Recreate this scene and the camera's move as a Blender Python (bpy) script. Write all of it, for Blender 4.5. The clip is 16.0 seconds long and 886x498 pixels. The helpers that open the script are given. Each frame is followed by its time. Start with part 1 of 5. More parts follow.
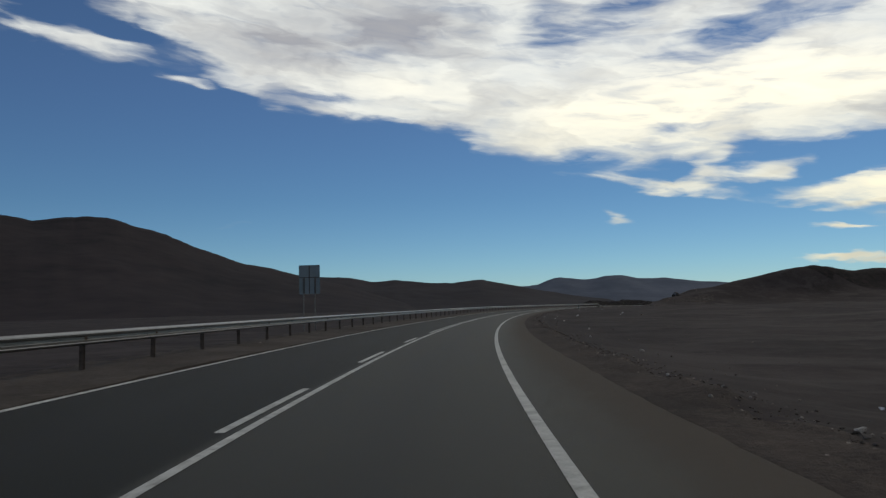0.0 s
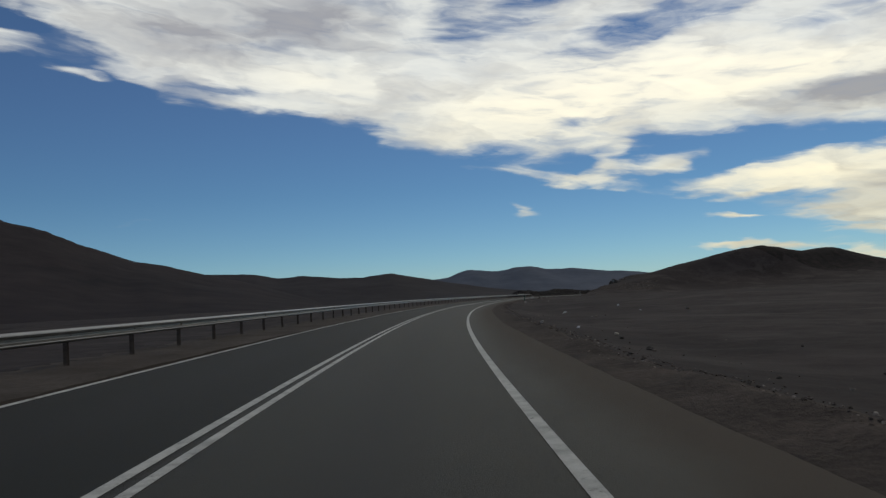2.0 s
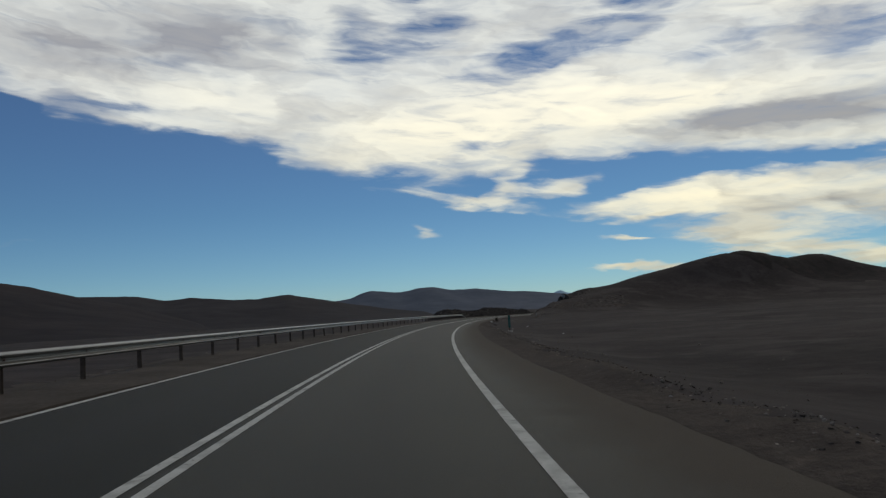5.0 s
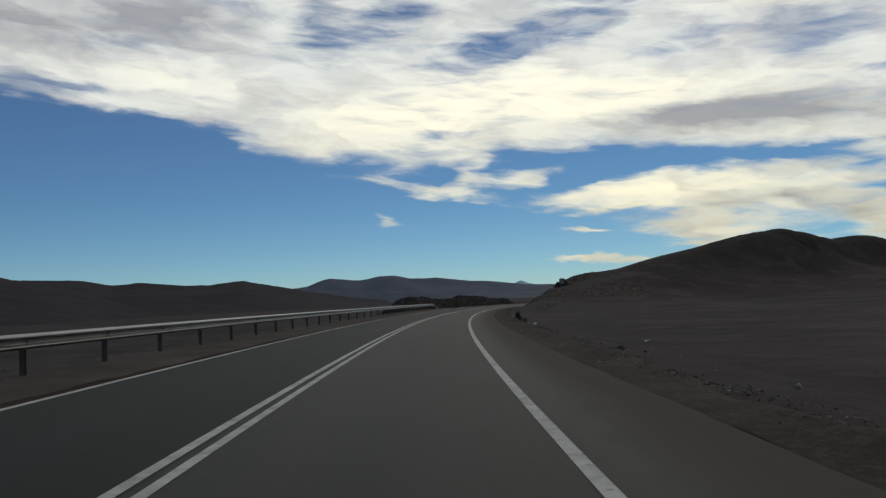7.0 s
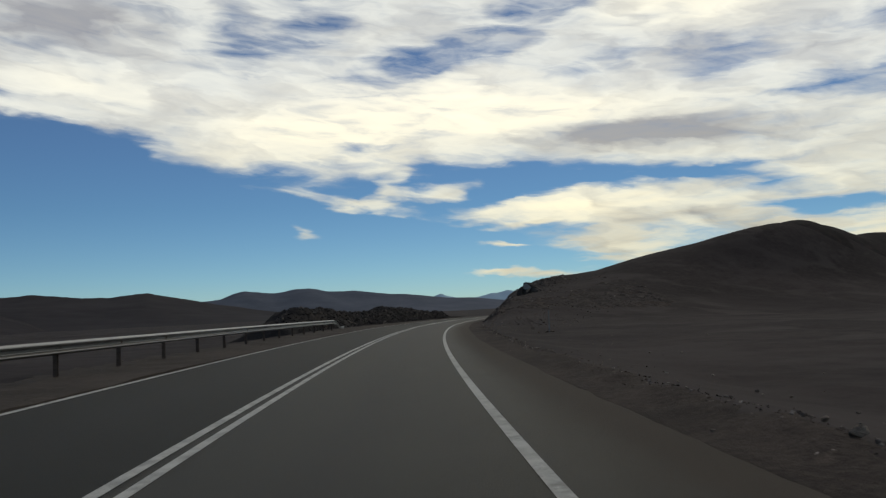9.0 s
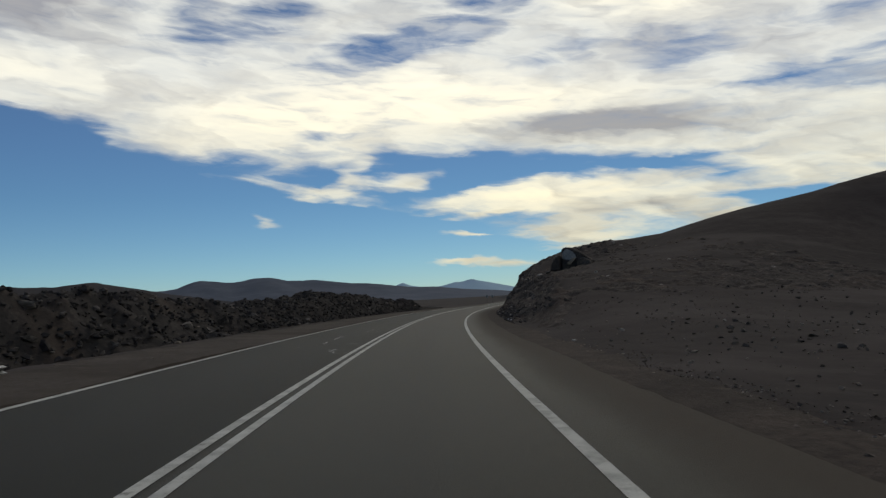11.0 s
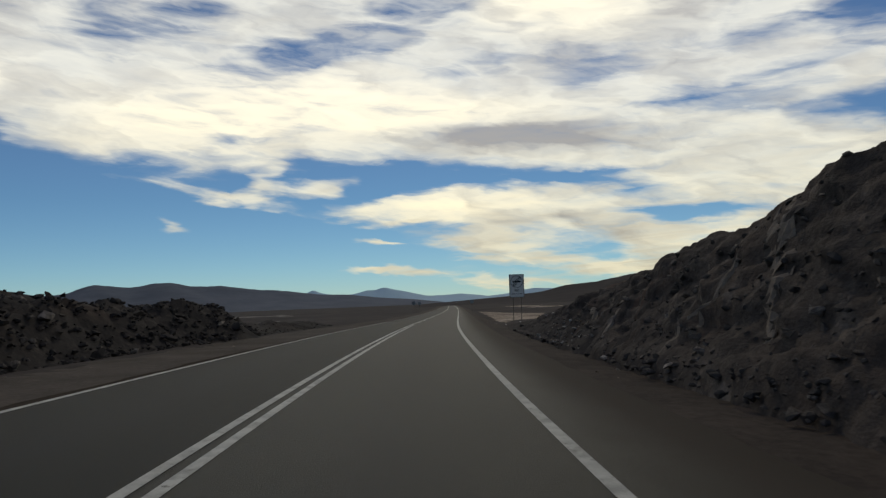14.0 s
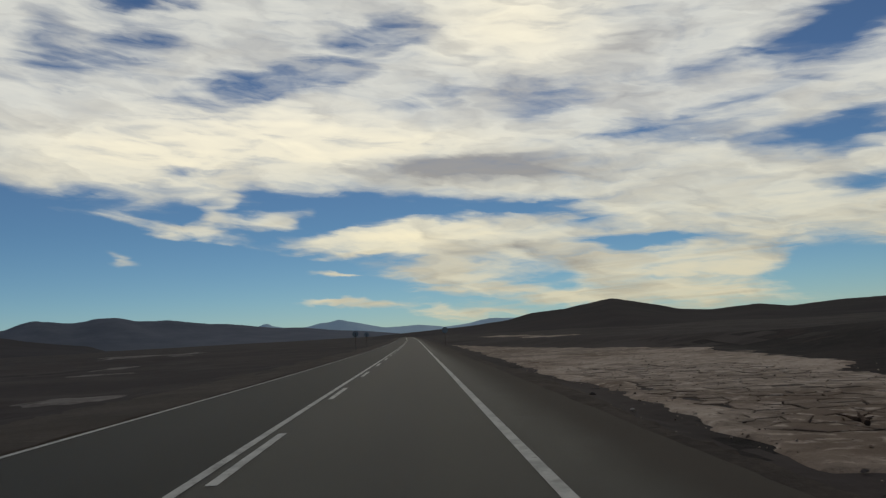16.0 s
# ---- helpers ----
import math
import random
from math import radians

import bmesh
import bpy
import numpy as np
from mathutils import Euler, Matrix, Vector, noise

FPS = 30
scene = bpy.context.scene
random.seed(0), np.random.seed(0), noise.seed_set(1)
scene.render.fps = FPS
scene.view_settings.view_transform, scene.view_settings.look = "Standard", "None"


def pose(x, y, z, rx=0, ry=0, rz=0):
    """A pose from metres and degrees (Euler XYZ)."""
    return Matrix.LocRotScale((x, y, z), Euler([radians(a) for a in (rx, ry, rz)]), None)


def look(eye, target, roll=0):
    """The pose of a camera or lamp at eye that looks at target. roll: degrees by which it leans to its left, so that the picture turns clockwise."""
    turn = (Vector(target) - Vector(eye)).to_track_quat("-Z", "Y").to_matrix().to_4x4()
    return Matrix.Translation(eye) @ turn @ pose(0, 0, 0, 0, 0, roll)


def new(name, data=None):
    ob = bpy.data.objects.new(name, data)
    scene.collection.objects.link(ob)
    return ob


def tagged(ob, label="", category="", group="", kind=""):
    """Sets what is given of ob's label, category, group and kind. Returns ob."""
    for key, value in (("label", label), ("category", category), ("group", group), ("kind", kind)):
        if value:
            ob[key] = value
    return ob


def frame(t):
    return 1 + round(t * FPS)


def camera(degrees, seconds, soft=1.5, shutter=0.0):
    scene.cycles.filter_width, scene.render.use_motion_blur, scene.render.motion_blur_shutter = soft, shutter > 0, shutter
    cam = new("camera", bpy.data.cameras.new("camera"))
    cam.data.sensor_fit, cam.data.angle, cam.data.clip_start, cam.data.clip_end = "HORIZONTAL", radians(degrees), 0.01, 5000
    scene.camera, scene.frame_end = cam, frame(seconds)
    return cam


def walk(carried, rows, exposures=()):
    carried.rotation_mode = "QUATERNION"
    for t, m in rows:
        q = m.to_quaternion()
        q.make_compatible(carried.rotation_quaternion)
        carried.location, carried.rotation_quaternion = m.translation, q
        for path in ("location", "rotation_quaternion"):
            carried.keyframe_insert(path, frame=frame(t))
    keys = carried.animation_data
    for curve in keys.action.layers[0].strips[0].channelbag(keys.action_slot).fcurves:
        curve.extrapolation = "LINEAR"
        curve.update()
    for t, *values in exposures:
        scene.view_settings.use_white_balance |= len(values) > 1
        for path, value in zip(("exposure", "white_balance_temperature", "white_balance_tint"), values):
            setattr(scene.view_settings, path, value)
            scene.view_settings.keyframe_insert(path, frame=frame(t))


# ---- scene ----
cam = camera(60.15, 16.0, soft=1.35, shutter=0.04)
PATH = [
    (0.0, pose(2.588, -0.019, 1.353, 94.348, 1.470, 0.007)),
    (0.5, pose(2.970, 13.013, 1.340, 93.627, 1.493, -0.823)),
    (1.0, pose(3.413, 26.085, 1.326, 93.641, 1.856, -2.816)),
    (1.5, pose(4.204, 39.184, 1.314, 94.580, 3.619, -3.723)),
    (2.0, pose(5.333, 52.295, 1.310, 93.669, 2.963, -6.647)),
    (2.5, pose(6.676, 65.416, 1.318, 93.577, 3.213, -8.520)),
    (3.0, pose(8.205, 78.547, 1.339, 95.359, 2.715, -8.457)),
    (3.5, pose(9.971, 91.679, 1.367, 95.625, 2.748, -9.118)),
    (4.0, pose(11.987, 104.806, 1.397, 95.417, 2.883, -10.940)),
    (6.5, pose(25.988, 170.150, 1.502, 94.171, 3.473, -16.250)),
    (7.0, pose(29.394, 183.173, 1.509, 93.902, 2.753, -16.972)),
    (7.5, pose(33.118, 196.144, 1.513, 93.531, 1.922, -18.747)),
    (8.0, pose(37.082, 209.078, 1.515, 94.948, 2.006, -20.548)),
    (8.5, pose(41.395, 221.930, 1.512, 94.846, 2.377, -22.073)),
    (11.0, pose(66.157, 285.477, 1.395, 93.681, 2.927, -25.872)),
    (11.5, pose(71.834, 297.992, 1.350, 93.337, 2.232, -27.273)),
    (12.0, pose(77.774, 310.421, 1.288, 94.079, 2.374, -26.739)),
    (12.5, pose(83.893, 322.796, 1.219, 94.427, 2.635, -27.470)),
    (13.0, pose(90.263, 335.078, 1.148, 94.496, 2.410, -29.677)),
    (13.5, pose(96.988, 347.199, 1.078, 95.253, 2.370, -29.687)),
    (14.0, pose(103.856, 359.269, 1.030, 94.065, 2.235, -32.406)),
    (14.5, pose(110.995, 371.221, 0.989, 94.37, 2.83, -33.073)),
    (15.0, pose(118.314, 383.110, 0.944, 94.185, 2.93, -33.887)),
    (15.5, pose(125.920, 394.865, 0.888, 94.714, 3.248, -35.511)),
    (16.0, pose(133.660, 406.577, 0.837, 96.245, 3.082, -35.651)),
]
walk(cam, PATH, exposures=((0.0, 0.05, 6500, 8), (1.5, -0.02, 6500, 8), (3.0, -0.1, 6500, 8), (6.5, -0.06, 6500, 7), (8.0, 0.0, 6580, 7), (12.0, 0.0, 6680, 8), (14.0, 0.0, 6780, 8), (15.4, -0.05, 6740, 8), (16.0, -0.28, 6720, 8)))


# ---- world, sun ----
def node_math(nt, op, a, b=None, clamp=False):
    n = nt.nodes.new("ShaderNodeMath")
    n.operation, n.use_clamp = op, clamp
    for i, v in enumerate((a, b)):
        if v is None:
            continue
        if isinstance(v, (int, float)):
            n.inputs[i].default_value = v
        else:
            nt.links.new(v, n.inputs[i])
    return n.outputs[0]


def node_noise(nt, vec, scale, detail=5.0, rough=0.55, distort=0.0):
    n = nt.nodes.new("ShaderNodeTexNoise")
    n.inputs["Scale"].default_value = scale
    n.inputs["Detail"].default_value = detail
    n.inputs["Roughness"].default_value = rough
    n.inputs["Distortion"].default_value = distort
    if vec is not None:
        nt.links.new(vec, n.inputs["Vector"])
    return n


def node_ramp(nt, fac, stops):
    n = nt.nodes.new("ShaderNodeValToRGB")
    el = n.color_ramp.elements
    while len(el) < len(stops):
        el.new(0.5)
    for e, (pos, col) in zip(el, stops):
        e.position = pos
        e.color = (col, col, col, 1) if isinstance(col, (int, float)) else (*col, 1)
    nt.links.new(fac, n.inputs[0])
    return n.outputs[0]


def node_mix(nt, fac, a, b, blend="MIX"):
    n = nt.nodes.new("ShaderNodeMix")
    n.data_type, n.blend_type = "RGBA", blend
    for sock, v in ((n.inputs[0], fac), (n.inputs[6], a), (n.inputs[7], b)):
        if isinstance(v, (int, float)):
            sock.default_value = v
        elif isinstance(v, tuple):
            sock.default_value = (*v, 1)
        else:
            nt.links.new(v, sock)
    return n.outputs[2]


SUN_AZ, SUN_EL = 38.0, 46.0
# lower edge of the large cloud sheet: azimuth and elevation in degrees
SHEET_EDGE = [
    (-60, 24), (-31, 23.2), (-27, 22.4), (-22.3, 20.3), (-17.3, 17.8), (-13.5, 15.8), (-9, 15.1), (-5.8, 14.4), (1.0, 13.5), (3.4, 12.0), (9, 10.8),
    (14.8, 10.3), (24, 10.6), (30, 10.4), (40, 9.5), (46, 8.8), (50, 6.6), (56, 3.4), (80, 3.0),
]
# clouds below the sheet: azimuth, elevation, half length, half width (degrees), tilt, weight
TAIL_BANKS = [
    (-24.5, 18.2, 4.6, 1.0, -3, 0.95), (-29.0, 19.2, 3.0, 0.6, -16, 0.57), (-18.9, 16.3, 1.9, 0.4, -4, 0.86), (-3.4, 14.3, 4.5, 0.42, -5, 0.57), (-16.0, 16.6, 3.0, 0.5, -12, 0.34), (11.6, 9.5, 2.3, 0.34, -3, 0.69),
    (17.7, 8.2, 3.6, 0.55, -11, 1.09), (23.1, 9.0, 2.8, 0.6, 8, 0.86), (19.6, 9.2, 1.6, 1.0, 60, 0.63), (13.4, 6.4, 0.9, 0.42, 5, 0.48), (-15.2, 6.2, 2.2, 0.3, 8, 0.15), (-17.5, 7.2, 0.8, 0.2, 0, 0.14),
]
LOW_BANKS = [
    (27.7, 7.1, 3.8, 0.93, 2, 1.33), (33.0, 7.5, 4.5, 1.05, 3, 1.33), (40.0, 7.0, 8.5, 1.23, -2, 1.45), (36.2, 5.2, 5.2, 0.99, -3, 0.95), (27.6, 4.8, 1.9, 0.2, -3, 1.07), (27.7, 2.7, 2.1, 0.27, -3, 1.14),
    (30.8, 2.2, 2.6, 0.32, -2, 0.76), (37.2, 3.9, 4.4, 0.86, -5, 0.89), (46.0, 4.6, 5.0, 1.11, -3, 0.95), (52.5, 3.8, 5.5, 1.23, -3, 1.14), (45.2, 2.2, 9.6, 0.99, -3, 0.82), (36.2, 1.5, 5.4, 0.37, -3, 0.76),
    (55.0, 1.8, 9.0, 0.86, -3, 0.76), (47.0, 0.6, 10, 0.62, -2, 0.7),
]
CLEAR_GAPS = [
    (65.4, 18.9, 4.8, 1.9, 10, 1.2), (63.8, 11.9, 5.0, 1.2, 4, 1.05), (65.4, 8.4, 2.6, 0.8, 3, 0.7), (52.8, 5.8, 6.0, 0.5, -4, 0.85), (63.5, 3.4, 4.2, 1.9, -6, 0.95), (44.9, 3.8, 1.8, 0.5, -2, 0.4),
    (14.4, 23.7, 3.2, 0.6, 8, 0.8), (-20.9, 18.9, 3.2, 0.5, -8, 0.45), (22.4, 10.9, 2.4, 0.45, 0, 0.45), (44.0, 9.2, 5.0, 0.4, 2, 0.5), (-8.5, 15.7, 3.4, 0.35, -5, 0.35), (32, 9.9, 7.0, 0.5, -2, 0.3),
]
THIN_GAPS = [
    (13.8, 20.4, 4.6, 1.25, 16, 0.61), (20.5, 17.9, 3.7, 1.38, 8, 0.75), (25.4, 18.9, 4.6, 1.12, 6, 0.72), (30.8, 20.0, 4.4, 0.75, 12, 0.49), (32.3, 22.0, 3.5, 0.94, 6, 0.9), (37.5, 17.4, 4.4, 0.88, 8, 0.38),
    (44.2, 16.8, 3.5, 1.38, -3, 0.7), (54.1, 13.7, 5.6, 1.12, -3, 0.46), (49.0, 13.5, 3.3, 0.75, 0, 0.35), (57.5, 17.5, 3.9, 0.75, 6, 0.41), (60.0, 15.0, 4.4, 0.62, 6, 0.38), (17.8, 12.1, 2.2, 0.44, 0, 0.38),
    (8.5, 20.6, 1.5, 2.25, 20, 0.32),
]
CLOUD_SHADE = [(38.6, 11.8, 10.5, 0.85, -3, 0.42), (38.2, 12.3, 4.2, 0.8, 0, 0.36), (40.7, 6.2, 3.0, 0.45, -4, 0.25), (-3.0, 20.6, 6.0, 2.0, -6, 0.62), (-12.0, 19.3, 6.5, 1.5, -9, 0.55), (51.2, 20.3, 3.0, 0.8, -4, 0.4), (32.5, 12.6, 4.0, 0.6, 3, 0.22), (45, 4.6, 6, 0.6, -3, 0.12)]
CLOUD_GLOW = [(22.5, 14.9, 9.4, 2.4, -1, 0.7), (12.9, 13.2, 7.3, 2.0, -4, 0.5), (42.6, 22.0, 6.5, 3.0, -5, 0.7), (33, 14.3, 9, 1.4, -2, 0.5), (33.5, 7.4, 7.0, 1.2, 0, 0.5), (-2, 16.4, 8, 1.2, -6, 0.3)]


def make_world():
    world = bpy.data.worlds.new("sky")
    scene.world = world
    world.use_nodes = True
    nt = world.node_tree
    nt.nodes.clear()
    out = nt.nodes.new("ShaderNodeOutputWorld")
    bg = nt.nodes.new("ShaderNodeBackground")
    nt.links.new(bg.outputs[0], out.inputs[0])
    sky = nt.nodes.new("ShaderNodeTexSky")
    sky.sky_type, sky.sun_disc = "NISHITA", False
    sky.sun_elevation, sky.sun_rotation = radians(SUN_EL), radians(SUN_AZ)
    sky.altitude, sky.air_density, sky.dust_density, sky.ozone_density = 2500, 1.0, 0.25, 2.0
    coord = nt.nodes.new("ShaderNodeTexCoord").outputs["Generated"]
    sep = nt.nodes.new("ShaderNodeSeparateXYZ")
    nt.links.new(coord, sep.inputs[0])

    def combine(a, b):
        n = nt.nodes.new("ShaderNodeCombineXYZ")
        nt.links.new(a, n.inputs[0])
        nt.links.new(b, n.inputs[1])
        return n.outputs[0]

    def scaled(v, sx, sy, turn=0.0):
        """Turns a flat vector, then stretches it."""
        r, s = nt.nodes.new("ShaderNodeMapping"), nt.nodes.new("ShaderNodeMapping")
        r.inputs["Rotation"].default_value = (0, 0, radians(turn))
        s.inputs["Scale"].default_value = (sx, sy, 1)
        nt.links.new(v, r.inputs[0])
        nt.links.new(r.outputs[0], s.inputs[0])
        return s.outputs[0]

    def centred(v, gain):
        return node_math(nt, "MULTIPLY", node_math(nt, "SUBTRACT", v, 0.5), gain)

    def add(*terms):
        total = terms[0]
        for t in terms[1:]:
            total = node_math(nt, "ADD", total, t)
        return total

    az = node_math(nt, "MULTIPLY", node_math(nt, "ARCTAN2", sep.outputs[0], sep.outputs[1]), 180 / math.pi)
    el = node_math(nt, "MULTIPLY", node_math(nt, "ARCSINE", sep.outputs[2]), 180 / math.pi)
    # the flat cloud layer, whose streaks run away to the north-west and shrink towards the horizon
    zz = node_math(nt, "ADD", node_math(nt, "MAXIMUM", sep.outputs[2], 0.0), 0.07)
    layer = combine(node_math(nt, "DIVIDE", sep.outputs[0], zz), node_math(nt, "DIVIDE", sep.outputs[1], zz))
    fibre = scaled(layer, 0.42, 1.5, -105)
    # level drapes along the edges of the banks
    drape = scaled(combine(az, el), 0.075, 0.30, 6)
    curl = nt.nodes.new("ShaderNodeSeparateColor")
    nt.links.new(node_noise(nt, drape, 1.3, 3, 0.55).outputs["Color"], curl.inputs[0])
    rag = nt.nodes.new("ShaderNodeSeparateColor")
    nt.links.new(node_noise(nt, drape, 4.5, 3, 0.5, 0.3).outputs["Color"], rag.inputs[0])
    az2 = add(az, centred(curl.outputs[0], 5.0), centred(rag.outputs[0], 3.5))
    el2 = add(el, centred(curl.outputs[1], 1.6), centred(rag.outputs[1], 1.3))
    pos = combine(az2, el2)

    def banks(rows):
        total = None
        for a, e, rx, ry, tilt, weight in rows:
            m = nt.nodes.new("ShaderNodeMapping")
            m.vector_type = "TEXTURE"
            m.inputs["Location"].default_value = (a, e, 0)
            m.inputs["Rotation"].default_value = (0, 0, radians(tilt))
            m.inputs["Scale"].default_value = (rx * 1.5, ry * 1.5, 1)
            nt.links.new(pos, m.inputs[0])
            g = nt.nodes.new("ShaderNodeTexGradient")
            g.gradient_type = "SPHERICAL"
            nt.links.new(m.outputs[0], g.inputs[0])
            v = node_math(nt, "MULTIPLY", g.outputs["Fac"], weight * 2.0)
            total = v if total is None else node_math(nt, "ADD", total, v)
        return total

    # the large sheet: everything above its ragged edge, thinning out overhead and behind
    edge = node_ramp(nt, node_math(nt, "MULTIPLY", node_math(nt, "ADD", az2, 60.0), 1 / 140), [((a + 60) / 140, e / 30) for a, e in SHEET_EDGE])
    above = node_math(nt, "SUBTRACT", el2, node_math(nt, "MULTIPLY", edge, 30.0))
    sheet = node_math(nt, "MINIMUM", node_math(nt, "MAXIMUM", node_math(nt, "DIVIDE", above, 1.3), -1.6), 0.95)
    past = node_math(nt, "SUBTRACT", node_math(nt, "ABSOLUTE", node_math(nt, "SUBTRACT", az, 35.0)), 75.0)
    past = node_math(nt, "MAXIMUM", node_math(nt, "MULTIPLY", past, 0.012), node_math(nt, "MULTIPLY", node_math(nt, "SUBTRACT", el, 30.0), 0.07))
    sheet = node_math(nt, "SUBTRACT", sheet, node_math(nt, "MAXIMUM", past, 0.0))
    body = node_math(nt, "MINIMUM", add(node_math(nt, "MAXIMUM", sheet, -0.8), banks(TAIL_BANKS), banks(LOW_BANKS)), 1.05)
    veiled = node_math(nt, "MINIMUM", body, node_math(nt, "MAXIMUM", node_math(nt, "SUBTRACT", body, banks(THIN_GAPS)), 0.10))
    body = node_math(nt, "SUBTRACT", veiled, banks(CLEAR_GAPS))
    strands = node_noise(nt, fibre, 1.3, 4, 0.5, 1.0).outputs["Fac"]
    folds = node_noise(nt, drape, 2.2, 5, 0.52, 1.2).outputs["Fac"]
    wisps = node_noise(nt, scaled(pos, 0.085, 0.85, 2), 1.5, 5, 0.54, 0.5).outputs["Fac"]
    near = node_math(nt, "DIVIDE", node_math(nt, "ADD", body, 0.85), 0.7, True)
    dens = add(body, node_math(nt, "MULTIPLY", near, add(centred(strands, 1.35), centred(folds, 1.8), node_math(nt, "MULTIPLY", centred(wisps, 2.8), node_ramp(nt, node_math(nt, "MULTIPLY", el, 1 / 20), [(0.15, 1.0), (0.5, 0.5)])))))
    alpha = node_ramp(nt, node_math(nt, "MULTIPLY", node_math(nt, "ADD", dens, 0.6), 0.5), [(0.0, 0.0), (0.12, 0.05), (0.30, 0.30), (0.50, 0.62), (0.70, 0.88), (0.95, 1.0)])
    alpha = node_math(nt, "MULTIPLY", alpha, 0.985)
    # the cloud's own light: cream where the sun stands behind it, grey where it is thick
    lump = node_noise(nt, scaled(pos, 0.11, 0.34, 10), 1.5, 4, 0.5, 0.7).outputs["Fac"]
    glow = banks(CLOUD_GLOW)
    shade = add(centred(strands, 1.0), centred(lump, 1.8), node_math(nt, "MULTIPLY", banks(CLOUD_SHADE), 0.9), 0.16)
    shade = node_math(nt, "SUBTRACT", shade, node_math(nt, "MULTIPLY", glow, 0.30), True)
    white = node_mix(nt, node_math(nt, "MULTIPLY", glow, 0.9, True), (0.85, 0.855, 0.815), (1.16, 1.09, 0.90))
    cloud = node_mix(nt, shade, white, (0.40, 0.40, 0.425))
    low = node_ramp(nt, node_math(nt, "MULTIPLY", el, 1 / 20), [(0.05, (0.92, 0.85, 0.66)), (0.42, (1.02, 0.99, 0.89)), (0.8, (1.0, 1.0, 1.0))])
    cloud = node_mix(nt, 1.0, cloud, low, "MULTIPLY")
    blue = nt.nodes.new("ShaderNodeHueSaturation")
    blue.inputs["Saturation"].default_value = SKY_SAT
    blue.inputs["Value"].default_value = SKY_VALUE
    nt.links.new(sky.outputs[0], blue.inputs["Color"])
    clear = node_ramp(nt, node_math(nt, "MULTIPLY", el, 1 / 40), [(0.0, (0.80, 1.04, 1.16)), (0.075, (0.78, 1.06, 1.20)), (0.2, (0.74, 1.00, 1.14)), (0.4, (0.84, 1.00, 1.16)), (0.9, (0.9, 1.0, 1.1))])
    clear = node_mix(nt, 1.0, blue.outputs[0], clear, "MULTIPLY")
    col = node_mix(nt, alpha, clear, cloud)
    nt.links.new(col, bg.inputs[0])
    bg.inputs[1].default_value = 1.0


SKY_SAT, SKY_VALUE = 1.05, 0.051
make_world()
sun_data = bpy.data.lights.new("sun", "SUN")
sun_data.energy, sun_data.angle, sun_data.color = 0.65, radians(12), (1.0, 0.88, 0.70)
sun = new("sun", sun_data)
sun_dir = Vector((math.sin(radians(SUN_AZ)) * math.cos(radians(SUN_EL)), math.cos(radians(SUN_AZ)) * math.cos(radians(SUN_EL)), math.sin(radians(SUN_EL))))
sun.matrix_world = look(sun_dir * 100, (0, 0, 0))


# ---- materials ----
def material(name, stops, scale, rough=0.9, bump=0.3, bump_scale=None, fine=None, metal=0.0, spec=0.06, stains=None, island=0.0, obj_random=0.0, coords="Object", relief=0.05):
    """A surface whose colour runs through stops by noise of the given size (1/m), with fine grain, stains and relief."""
    m = bpy.data.materials.new(name)
    m.use_nodes = True
    nt = m.node_tree
    b = nt.nodes["Principled BSDF"]
    b.inputs["Roughness"].default_value = rough
    b.inputs["Metallic"].default_value = metal
    b.inputs["Specular IOR Level"].default_value = spec
    vec = nt.nodes.new("ShaderNodeTexCoord").outputs[coords]
    fac = node_noise(nt, vec, scale, 6, 0.6).outputs["Fac"]
    if fine:
        f2 = node_noise(nt, vec, fine[0], 4, 0.7).outputs["Fac"]
        fac = node_math(nt, "ADD", fac, node_math(nt, "MULTIPLY", node_math(nt, "SUBTRACT", f2, 0.5), fine[1]), True)
    if island:
        g = nt.nodes.new("ShaderNodeNewGeometry").outputs["Random Per Island"]
        fac = node_math(nt, "ADD", fac, node_math(nt, "MULTIPLY", node_math(nt, "SUBTRACT", g, 0.5), island), True)
    if obj_random:
        g = nt.nodes.new("ShaderNodeObjectInfo").outputs["Random"]
        fac = node_math(nt, "ADD", fac, node_math(nt, "MULTIPLY", node_math(nt, "SUBTRACT", g, 0.5), obj_random), True)
    col = node_ramp(nt, fac, stops)
    for size, lo, hi, tint in stains or ():
        s = node_ramp(nt, node_noise(nt, vec, size, 5, 0.6, 0.4).outputs["Fac"], [(lo, 0.0), (hi, 1.0)])
        col = node_mix(nt, s, col, tint)
    nt.links.new(col, b.inputs["Base Color"])
    if bump:
        bn = nt.nodes.new("ShaderNodeBump")
        bn.inputs["Strength"].default_value = bump
        bn.inputs["Distance"].default_value = relief
        nt.links.new(node_noise(nt, vec, bump_scale or scale * 6, 6, 0.65).outputs["Fac"], bn.inputs["Height"])
        nt.links.new(bn.outputs[0], b.inputs["Normal"])
    return m


